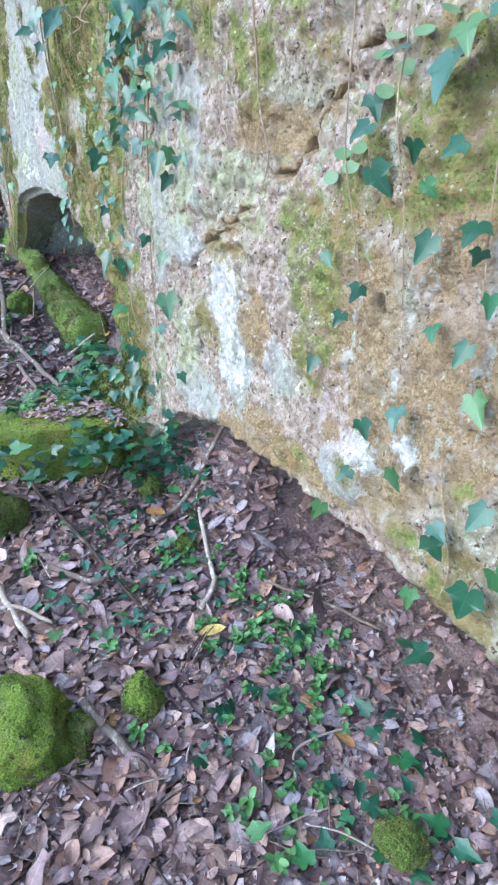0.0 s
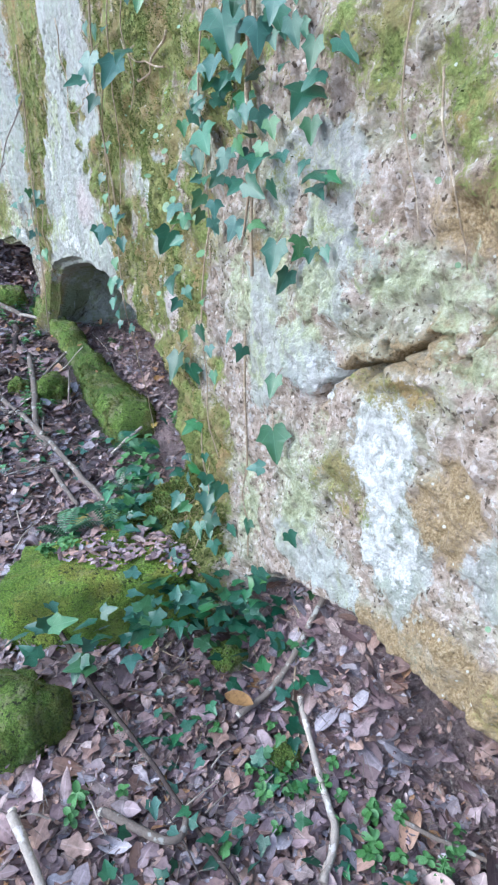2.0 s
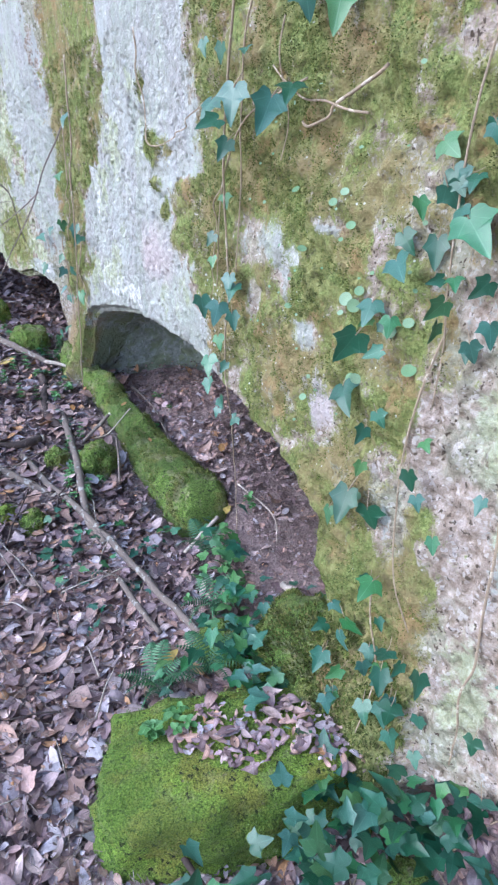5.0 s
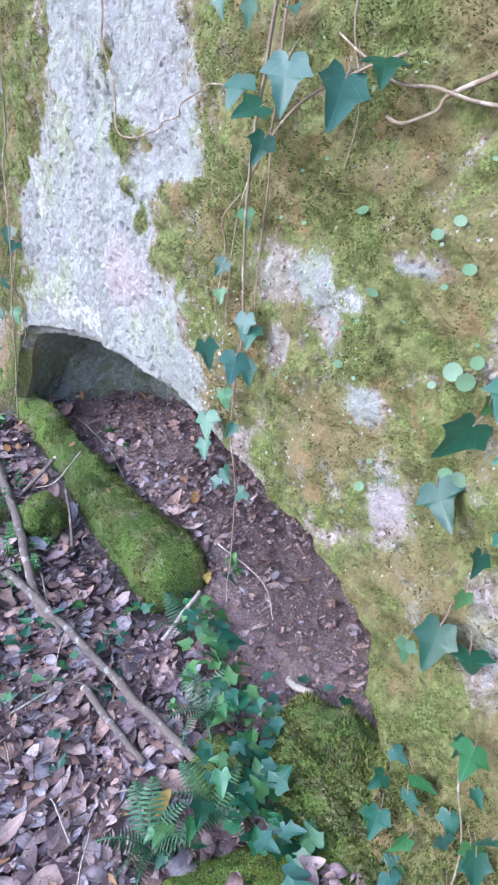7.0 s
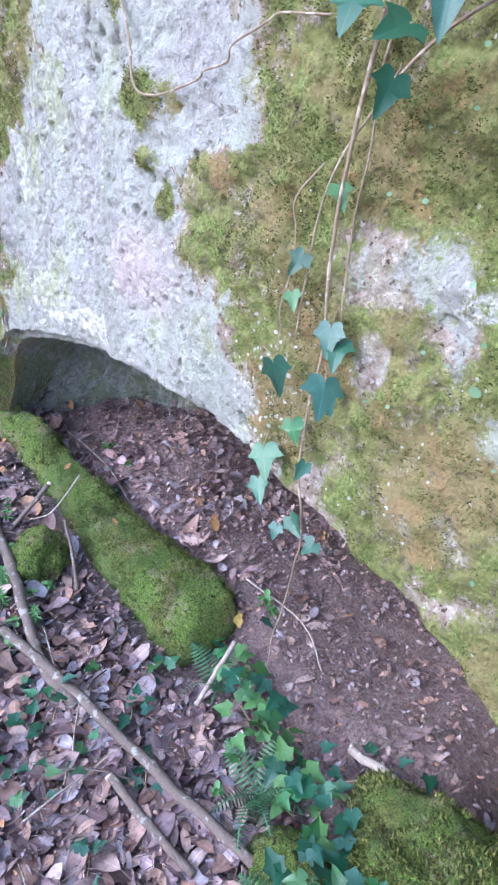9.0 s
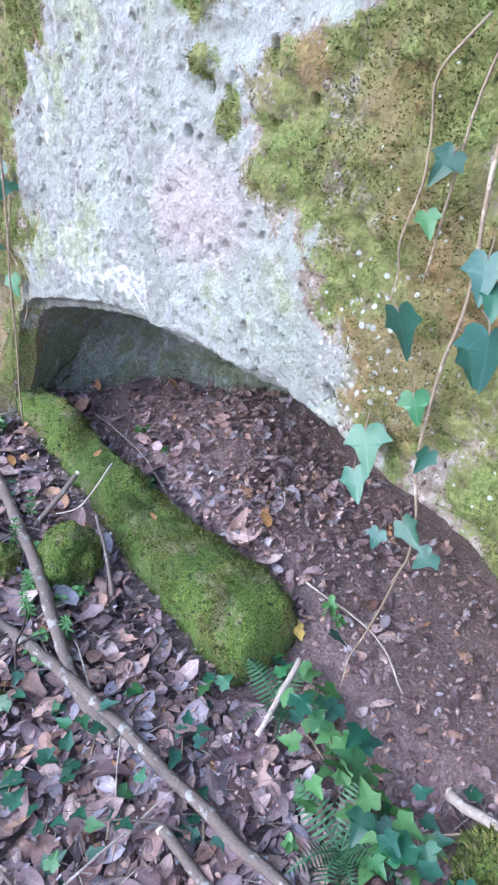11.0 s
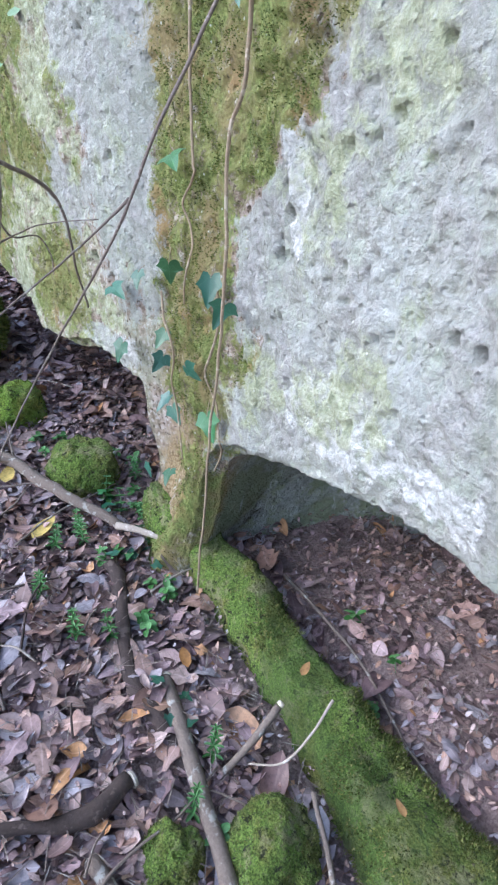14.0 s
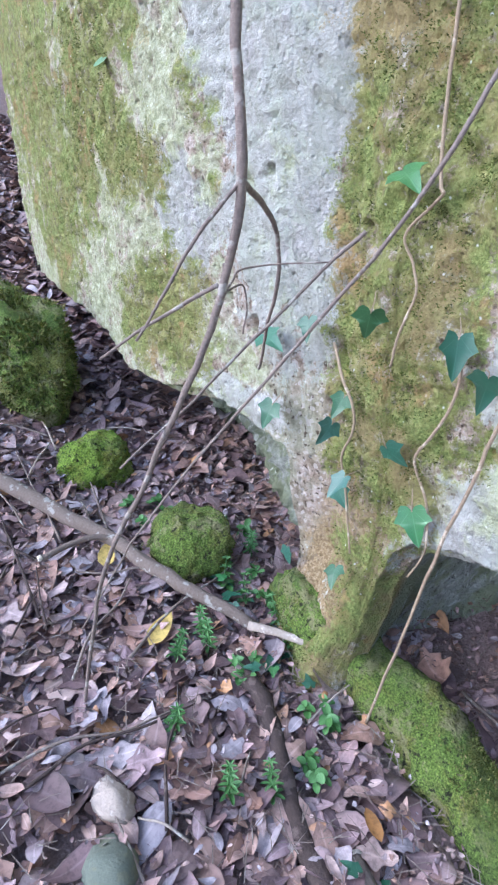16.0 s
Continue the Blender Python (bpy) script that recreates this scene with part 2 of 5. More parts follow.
def moss_material(name, bright):
    m = material(name, 0.95)
    at = coords(m)
    big, mid, fine = noise_tex(m, 9, 5, 0.65, at), noise_tex(m, 60, 5, 0.7, at), noise_tex(m, 230, 4, 0.75, at)
    col = ramp(m, fine, [(0.32, (0.03, 0.045, 0.008)), (0.48, (0.115 * bright, 0.18 * bright, 0.03)), (0.66, (0.25 * bright, 0.375 * bright, 0.075))])
    col = mix(m, step(m, big, 0.44, 0.62), col, ramp(m, fine, [(0.32, (0.05, 0.055, 0.01)), (0.5, (0.15 * bright, 0.165 * bright, 0.035)), (0.68, (0.30 * bright, 0.30 * bright, 0.09))]))
    col = mix(m, step(m, mid, 0.60, 0.72), col, mix(m, fine, (0.10, 0.075, 0.045), (0.34, 0.27, 0.20)))
    worn = noise_tex(m, 14, 6, 0.75, node(m, "Mapping", {"Vector": at, "Location": (4.0, 2.0, 1.0)}).outputs[0])
    col = mix(m, math_node(m, "MULTIPLY", step(m, worn, 0.50, 0.62), 0.85 if bright < 1.5 else 0.3), col, mix(m, fine, (0.17, 0.16, 0.06), (0.46, 0.44, 0.24)))
    col = mix(m, step(m, mid, 0.45, 0.36), col, (0.03, 0.035, 0.012))
    wide = noise_tex(m, 3.6, 4, 0.6, node(m, "Mapping", {"Vector": at, "Location": (7.0, 1.0, 5.0)}).outputs[0])
    col = mix(m, math_node(m, "MULTIPLY", step(m, wide, 0.50, 0.60), 0.55), col, mix(m, fine, (0.03, 0.055, 0.012), (0.12 * bright, 0.20 * bright, 0.04)))
    cells = node(m, "TexVoronoi", {"Vector": at, "Scale": 110.0}).outputs["Distance"]
    return finish(m, col, math_node(m, "MULTIPLY_ADD", cells, -0.4, math_node(m, "MULTIPLY_ADD", fine, 0.7, mid)), 1.0, 0.012)


def island_material(name, stops, rough, gloss=0.5, patchy=False, ribbed=False):
    """Leaves: each island or object takes its own tone."""
    m = material(name, rough)
    per = math_node(m, "FRACT", math_node(m, "ADD", node(m, "NewGeometry").outputs["Random Per Island"], node(m, "ObjectInfo").outputs["Random"]))
    col = ramp(m, per, stops)
    spots = noise_tex(m, 70, 4, 0.7)
    dark = node(m, "HueSaturation", {"Value": 0.62, "Color": col}).outputs[0]
    col = mix(m, step(m, spots, 0.42, 0.68), col, dark)
    if patchy:
        area = noise_tex(m, 11, 5, 0.65)
        clump = noise_tex(m, 48, 4, 0.65)
        col = mix(m, step(m, clump, 0.50, 0.40), col, node(m, "HueSaturation", {"Value": 0.60, "Color": col}).outputs[0])
        col = mix(m, step(m, area, 0.50, 0.36), col, node(m, "HueSaturation", {"Value": 0.72, "Saturation": 0.95, "Color": col}).outputs[0])
        col = mix(m, step(m, area, 0.53, 0.66), col, node(m, "HueSaturation", {"Hue": 0.478, "Value": 1.15, "Saturation": 0.85, "Color": col}).outputs[0])
    if ribbed:
        rib = attr(m, "rib")
        col = mix(m, math_node(m, "MULTIPLY", step(m, rib, 0.86, 0.97), 0.55), col, node(m, "HueSaturation", {"Value": 1.5, "Saturation": 0.8, "Color": col}).outputs[0])
        col = mix(m, math_node(m, "MULTIPLY", step(m, math_node(m, "MULTIPLY_ADD", spots, 0.3, rib), 0.36, 0.10), 0.6), col, node(m, "HueSaturation", {"Value": 0.5, "Color": col}).outputs[0])
    b = m.node_tree.nodes["Principled BSDF"]
    b.inputs["Specular IOR Level"].default_value = gloss
    return finish(m, col, spots, 0.25, 0.002)


def bark_material(name, dark, light, patch):
    m = material(name, 0.9)
    at = coords(m)
    mid, fine = noise_tex(m, 35, 4, 0.6, at), noise_tex(m, 190, 4, 0.7, at)
    col = mix(m, fine, dark, light)
    col = mix(m, step(m, mid, 0.56, 0.63), col, patch)
    return finish(m, col, fine, 0.7, 0.004)


def soil_material():
    m = material("forest_soil", 0.95)
    at = coords(m)
    mid, fine = noise_tex(m, 9, 4, 0.6, at), noise_tex(m, 110, 5, 0.75, at)
    col = ramp(m, fine, [(0.3, (0.14, 0.095, 0.09)), (0.5, (0.29, 0.215, 0.205)), (0.72, (0.50, 0.40, 0.38))])
    col = mix(m, step(m, mid, 0.5, 0.7), col, mix(m, fine, (0.20, 0.135, 0.125), (0.50, 0.38, 0.37)))
    return finish(m, col, math_node(m, "ADD", fine, mid), 1.0, 0.012)


ROCK, MOSS, MOSS_LIME, SOIL = rock_material(), moss_material("moss", 1.15), moss_material("lime_moss", 1.65), soil_material()
DEAD = island_material("dead_leaves", [(0.0, (0.111, 0.073, 0.073)), (0.1, (0.249, 0.168, 0.174)), (0.2, (0.444, 0.319, 0.337)), (0.27, (0.522, 0.325, 0.240)), (0.34, (0.222, 0.145, 0.144)), (0.43, (0.378, 0.337, 0.373)), (0.5, (0.522, 0.470, 0.505)), (0.57, (0.327, 0.193, 0.144)), (0.65, (0.661, 0.518, 0.481)), (0.71, (0.183, 0.120, 0.127)), (0.79, (0.549, 0.373, 0.300)), (0.86, (0.314, 0.229, 0.240)), (0.92, (0.157, 0.102, 0.102)), (0.97, (0.431, 0.325, 0.337)), (0.995, (0.549, 0.301, 0.132))], 0.5, gloss=0.45, ribbed=True)


def ivy_material():
    # the bluish stops put some of the sky's sheen into the leaf colour
    m = island_material("ivy_leaf", [(0.0, (0.018, 0.085, 0.04)), (0.35, (0.03, 0.13, 0.065)), (0.62, (0.06, 0.16, 0.12)), (0.80, (0.05, 0.20, 0.06)), (0.9, (0.10, 0.23, 0.07)), (1.0, (0.04, 0.13, 0.05))], 0.33, gloss=0.75)
    b = m.node_tree.nodes["Principled BSDF"]
    leaf = b.inputs["Base Color"].links[0].from_socket
    xyz = node(m, "SeparateXYZ", {0: coords(m)})
    fan = node(m, "Math", {0: xyz.outputs[0], 1: math_node(m, "ADD", math_node(m, "MULTIPLY", xyz.outputs[1], -1.0), 0.05)}, operation="ARCTAN2").outputs[0]
    vein = math_node(m, "ABSOLUTE", math_node(m, "SINE", math_node(m, "MULTIPLY", fan, 4.4)))
    pale = node(m, "HueSaturation", {"Value": 1.6, "Saturation": 0.8, "Color": leaf}).outputs[0]
    return finish(m, mix(m, math_node(m, "MULTIPLY", step(m, vein, 0.16, 0.02), 0.65), leaf, pale))


IVY = ivy_material()
HERB = island_material("young_green_leaf", [(0.0, (0.07, 0.19, 0.04)), (0.5, (0.12, 0.28, 0.08)), (1.0, (0.16, 0.33, 0.12))], 0.5)
PALE = island_material("pale_round_leaf", [(0.0, (0.16, 0.30, 0.13)), (1.0, (0.28, 0.40, 0.24))], 0.5)
FERN = island_material("fern_leaf", [(0.0, (0.05, 0.14, 0.06)), (1.0, (0.09, 0.21, 0.09))], 0.55)
TUFT = island_material("moss_tips", [(0.0, (0.075, 0.10, 0.024)), (0.35, (0.14, 0.18, 0.04)), (0.7, (0.22, 0.26, 0.06)), (1.0, (0.31, 0.28, 0.10))], 0.85, gloss=0.15, patchy=True)
TUFT_LIME = island_material("lime_moss_tips", [(0.0, (0.09, 0.17, 0.028)), (0.4, (0.16, 0.31, 0.05)), (0.8, (0.27, 0.44, 0.085)), (1.0, (0.36, 0.37, 0.13))], 0.85, gloss=0.15, patchy=True)
YELLOW = island_material("yellow_leaf", [(0.0, (0.62, 0.44, 0.10)), (1.0, (0.66, 0.52, 0.16))], 0.6)
ORANGE = island_material("orange_leaf", [(0.0, (0.38, 0.19, 0.06)), (1.0, (0.44, 0.27, 0.11))], 0.6)
GREY = island_material("grey_leaf", [(0.0, (0.30, 0.30, 0.34)), (1.0, (0.36, 0.36, 0.40))], 0.5)
BARK = bark_material("grey_bark", (0.10, 0.075, 0.06), (0.31, 0.255, 0.215), (0.40, 0.385, 0.35))
TWIG = bark_material("thin_twig", (0.13, 0.10, 0.085), (0.36, 0.30, 0.26), (0.40, 0.37, 0.33))
BARK_DARK = bark_material("dark_bark", (0.03, 0.022, 0.02), (0.11, 0.08, 0.07), (0.15, 0.115, 0.10))
BARK_PALE = bark_material("bleached_bark", (0.30, 0.24, 0.19), (0.62, 0.55, 0.48), (0.70, 0.65, 0.60))
VINE = bark_material("vine_stem", (0.22, 0.16, 0.10), (0.50, 0.40, 0.28), (0.58, 0.50, 0.38))
STONE = bark_material("grey_green_stone", (0.12, 0.145, 0.11), (0.22, 0.25, 0.20), (0.20, 0.215, 0.15))
WOOD = bark_material("fresh_wood", (0.60, 0.52, 0.40), (0.82, 0.76, 0.66), (0.85, 0.80, 0.72))


# ---- ground ----
GY = [-60, -3, -1, 0.7, 1.3, 2, 2.6, 3.4, 3.9, 4.5, 5.2, 6, 7, 9, 14, 60]
GZ = [-3.0, -0.4, -0.15, 0.0, 0.09, 0.18, 0.26, 0.38, 0.50, 0.68, 0.82, 1.05, 1.28, 2.3, 5.5, 30.0]


def ground_z(x, y):
    x, y = np.asarray(x, float), np.asarray(y, float)
    z = np.interp(y, GY, GZ)
    z = z + 0.10 * np.clip(0.45 - x, -0.3, 1.4) + 0.02 * np.clip(-x - 1, 0, 40)
    z = z + 0.09 * smooth(0.78, 0.92, x) * smooth(2.35, 2.7, y) * (1 - smooth(3.8, 4.5, y))
    z = z + 0.055 * smooth(0.80, 1.0, x) * smooth(3.2, 3.5, y) * (1 - smooth(3.95, 4.3, y)) + 0.05 * smooth(0.95, 1.25, x) * smooth(3.6, 4.0, y) + 0.14 * smooth(0.66, 0.80, x) * smooth(2.25, 2.45, y) * (1 - smooth(2.55, 2.95, y))
    z = z + 0.46 * smooth(0.62, 0.98, x) * smooth(1.35, 1.85, y) * (1 - smooth(2.1, 2.4, y)) + 0.12 * smooth(0.9, 1.4, x) * (1 - smooth(1.5, 2.0, y))
    p = np.stack([x, y, 0 * x], -1).reshape(-1, 3)
    return z + (0.02 * fbm(p, 3.0, 3, 5) + 0.008 * fbm(p, 18, 2, 9)).reshape(x.shape)


gx = np.concatenate([-60 * 0.75 ** np.arange(0, 14)[:-1], np.arange(-1.4, 2.0, 0.022), 2.2 * 1.4 ** np.arange(0, 11)])
gy = np.concatenate([-60 * 0.75 ** np.arange(0, 13), np.arange(-1.6, 8.5, 0.022), 8.7 * 1.3 ** np.arange(0, 9)])
X, Y = np.meshgrid(gx, gy, indexing="ij")
ground = new("ground", mesh_np("ground", np.stack([X, Y, ground_z(X, Y)], -1).reshape(-1, 3), grid_faces(len(gx), len(gy)), SOIL))
tagged(ground, "brown forest soil rising gently beside the rock wall", "ground", kind="structure")

# ---- rock wall: its lower edge, undercut and face along y ----
EDGE_Y = [-9, 0.3, 0.7, 1.2, 1.5, 1.8, 1.95, 2.04, 2.09, 2.24, 2.40, 2.46, 2.55, 2.7, 3.0, 3.2, 3.5, 3.9, 4.1, 4.3, 4.38, 4.42, 4.445, 4.46, 4.475, 4.63, 4.72, 5.0, 5.2, 5.45, 5.7, 6.2, 7.0, 7.6, 9]
EDGE_Z = [0.4, 0.62, 0.665, 0.65, 0.64, 0.55, 0.45, 0.36, 0.18, 0.2, 0.66, 0.86, 0.95, 1.01, 1.08, 1.13, 1.155, 1.145, 1.11, 1.075, 1.045, 1.0, 0.92, 0.80, 0.5, 0.6, 1.12, 1.17, 1.14, 1.12, 1.19, 1.22, 1.24, 1.42, 2.0]
DEEP_Y = [-9, 0.3, 1.0, 1.7, 2.0, 2.09, 2.37, 2.42, 2.6, 3.0, 3.5, 4.0, 4.28, 4.36, 4.42, 4.478, 4.64, 4.76, 5.3, 6.0, 7, 9]
DEEP = [0.8, 0.8, 0.8, 0.40, 0.08, 0.0, 0.0, 0.30, 0.66, 0.84, 0.86, 0.74, 0.56, 0.46, 0.34, 0.0, 0.0, 0.12, 0.30, 0.3, 0.25, 0.2]
FACE_Y = [-9, 0.5, 2.0, 2.3, 2.6, 4.0, 4.35, 4.50, 4.60, 4.74, 5.0, 5.4, 6.4, 7.2, 7.8, 8.3, 9.6]
FACE_X = [0.74, 0.71, 0.70, 0.70, 0.70, 0.69, 0.68, 0.66, 0.68, 0.60, 0.55, 0.50, 0.50, 0.53, 0.62, 0.95, 2.2]
TOP = 3.6

# patches of lichen and moss: y, z and half sizes
WHITE = [(1.86, 1.30, 0.07, 0.10), (1.78, 1.50, 0.06, 0.10), (2.48, 1.58, 0.05, 0.02), (1.60, 1.32, 0.06, 0.05), (1.45, 1.09, 0.07, 0.09), (1.40, 0.86, 0.07, 0.11), (1.74, 1.18, 0.16, 0.07), (1.70, 1.57, 0.12, 0.05), (0.80, 0.90, 0.05, 0.04), (1.15, 0.95, 0.07, 0.06), (2.68, 1.52, 0.08, 0.06), (2.49, 1.19, 0.06, 0.08), (1.90, 1.12, 0.07, 0.14), (2.62, 1.51, 0.05, 0.03), (2.58, 1.34, 0.05, 0.03), (1.62, 0.72, 0.18, 0.07), (1.62, 1.42, 0.14, 0.10), (0.9, 0.8, 0.1, 0.06)]
WHITE_FAR = [(4.72, 1.70, 0.17, 0.40), (4.85, 2.1, 0.18, 0.4), (4.88, 1.22, 0.16, 0.05), (5.05, 1.6, 0.12, 0.14)]
# the white face over the niche: its mossy borders towards the pillar and towards the start of the walk, by height
PALE_Z = [1.05, 1.16, 1.30, 1.45, 1.49, 1.56, 1.65, 1.70, 1.74, 1.82, 1.90, 2.2]
PALE_FAR = [4.40, 4.34, 4.26, 4.25, 4.25, 4.25, 4.18, 4.11, 4.05, 3.98, 3.92, 3.85]
PALE_NEAR = [3.02, 3.05, 3.15, 3.20, 3.29, 3.31, 3.30, 3.12, 3.10, 3.09, 3.10, 3.13]
MOSSY = [(0.80, 1.42, 0.16, 0.10), (0.62, 1.55, 0.16, 0.14), (0.60, 0.80, 0.22, 0.10), (0.92, 1.34, 0.10, 0.08), (0.98, 1.20, 0.07, 0.16), (1.50, 1.72, 0.12, 0.10), (1.38, 1.66, 0.12, 0.08), (1.26, 1.60, 0.12, 0.07), (1.12, 1.66, 0.12, 0.08), (1.44, 1.20, 0.13, 0.035), (2.50, 1.45, 0.30, 0.55), (1.06, 1.30, 0.09, 0.13), (1.03, 1.18, 0.08, 0.09), (1.00, 1.07, 0.07, 0.10), (1.03, 0.76, 0.11, 0.05), (2.88, 1.71, 0.14, 0.35), (2.52, 1.85, 0.30, 0.20), (2.55, 0.82, 0.26, 0.29), (2.24, 1.23, 0.09, 0.35), (2.25, 0.7, 0.2, 0.45), (0.55, 0.75, 0.12, 0.2), (0.55, 1.5, 0.1, 0.2), (2.05, 1.75, 0.2, 0.2), (1.85, 1.95, 0.5, 0.12)]
MOSSY_FAR = [(3.44, 1.78, 0.15, 0.07), (3.51, 1.96, 0.04, 0.12), (3.42, 1.66, 0.05, 0.03), (3.36, 1.57, 0.04, 0.05), (2.70, 1.74, 0.18, 0.16), (2.77, 1.34, 0.11, 0.12), (2.71, 1.08, 0.11, 0.10), (4.42, 1.35, 0.16, 0.40), (4.45, 1.95, 0.20, 0.30), (4.45, 0.85, 0.14, 0.25), (6.6, 2.0, 0.8, 0.5), (5.45, 2.1, 0.25, 0.3), (5.42, 1.75, 0.22, 0.18), (5.2, 1.36, 0.26, 0.16), (6.2, 1.6, 0.5, 0.35), (5.75, 1.9, 0.3, 0.4)]
OCHRE = [(0.85, 1.12, 0.16, 0.22), (0.62, 1.40, 0.16, 0.25), (0.75, 0.98, 0.2, 0.12), (2.85, 1.78, 0.08, 0.14), (2.62, 1.66, 0.14, 0.05), (2.46, 1.68, 0.1, 0.06), (2.50, 1.47, 0.06, 0.05), (1.90, 1.40, 0.06, 0.08), (1.2, 1.48, 0.2, 0.06), (1.0, 0.75, 0.4, 0.08), (0.75, 0.85, 0.25, 0.15), (2.6, 1.70, 0.22, 0.12), (4.5, 1.0, 0.12, 0.2), (2.75, 1.9, 0.1, 0.2), (1.28, 1.02, 0.08, 0.08), (0.6, 1.1, 0.2, 0.2), (2.45, 1.5, 0.1, 0.15), (1.35, 0.70, 0.3, 0.05)]
FILM = [(1.95, 0.72, 0.10, 0.20), (1.72, 0.98, 0.12, 0.14), (1.80, 1.40, 0.10, 0.16), (1.62, 1.36, 0.12, 0.06), (1.74, 0.83, 0.05, 0.12), (1.98, 1.34, 0.08, 0.16), (1.92, 1.12, 0.06, 0.12), (4.02, 1.62, 0.10, 0.10), (3.86, 1.82, 0.14, 0.10), (3.98, 1.30, 0.08, 0.06), (4.20, 1.28, 0.08, 0.08), (3.60, 1.95, 0.1, 0.1), (1.70, 0.86, 0.07, 0.10), (1.66, 1.45, 0.12, 0.10), (1.49, 1.38, 0.12, 0.09), (1.80, 0.95, 0.08, 0.12), (1.03, 1.25, 0.08, 0.25), (1.75, 1.25, 0.10, 0.10), (3.9, 1.36, 0.08, 0.08), (4.3, 1.2, 0.10, 0.15), (1.3, 1.35, 0.10, 0.08)]
CHALK = [(1.47, 1.08, 0.09, 0.08), (1.42, 0.88, 0.07, 0.10), (0.80, 0.90, 0.05, 0.04), (1.64, 1.17, 0.05, 0.04), (2.62, 1.51, 0.05, 0.03), (4.08, 1.60, 0.03, 0.12), (3.95, 1.27, 0.12, 0.06), (3.7, 1.26, 0.12, 0.05), (4.78, 1.24, 0.08, 0.05), (0.7, 0.95, 0.05, 0.04)]
PINK = [(3.46, 1.43, 0.10, 0.10), (0.95, 1.0, 0.10, 0.10), (2.45, 1.15, 0.1, 0.1)]
HOLES = [(4.10, 1.60, 0.016), (4.13, 1.53, 0.016), (4.11, 1.64, 0.012), (4.05, 1.70, 0.012), (4.10, 1.31, 0.013), (3.91, 1.30, 0.009), (3.73, 1.475, 0.012), (3.69, 1.465, 0.013), (3.58, 1.62, 0.010), (3.47, 1.56, 0.013), (3.41, 1.63, 0.014), (3.44, 1.55, 0.010), (3.31, 1.25, 0.015), (3.10, 1.19, 0.014), (3.25, 1.67, 0.009), (3.16, 1.60, 0.008), (3.24, 1.57, 0.009), (1.59, 0.89, 0.018), (1.62, 0.75, 0.010), (1.07, 1.51, 0.013), (1.04, 1.53, 0.011), (0.81, 1.20, 0.016), (1.72, 1.34, 0.013), (1.65, 1.13, 0.010), (1.69, 1.44, 0.015), (1.56, 1.44, 0.014), (1.50, 1.37, 0.012), (1.75, 1.58, 0.010), (4.92, 1.45, 0.016), (4.82, 1.40, 0.018), (4.77, 1.70, 0.010), (0.66, 0.92, 0.016)]
CRACK_Y = [0.90, 1.01, 1.06, 1.12, 1.22, 1.29, 1.42, 1.54, 1.61, 1.66]
CRACK_Z = [1.60, 1.55, 1.46, 1.42, 1.38, 1.30, 1.27, 1.205, 1.16, 1.11]


def patches(items, y, z, wob):
    out = np.zeros(len(y))
    for cy, cz, ry, rz in items:
        r = np.sqrt(((y - cy) / ry) ** 2 + ((z - cz) / rz) ** 2)
        out = np.maximum(out, smooth(1.75, 0.35, r + 0.9 * wob))
    return out


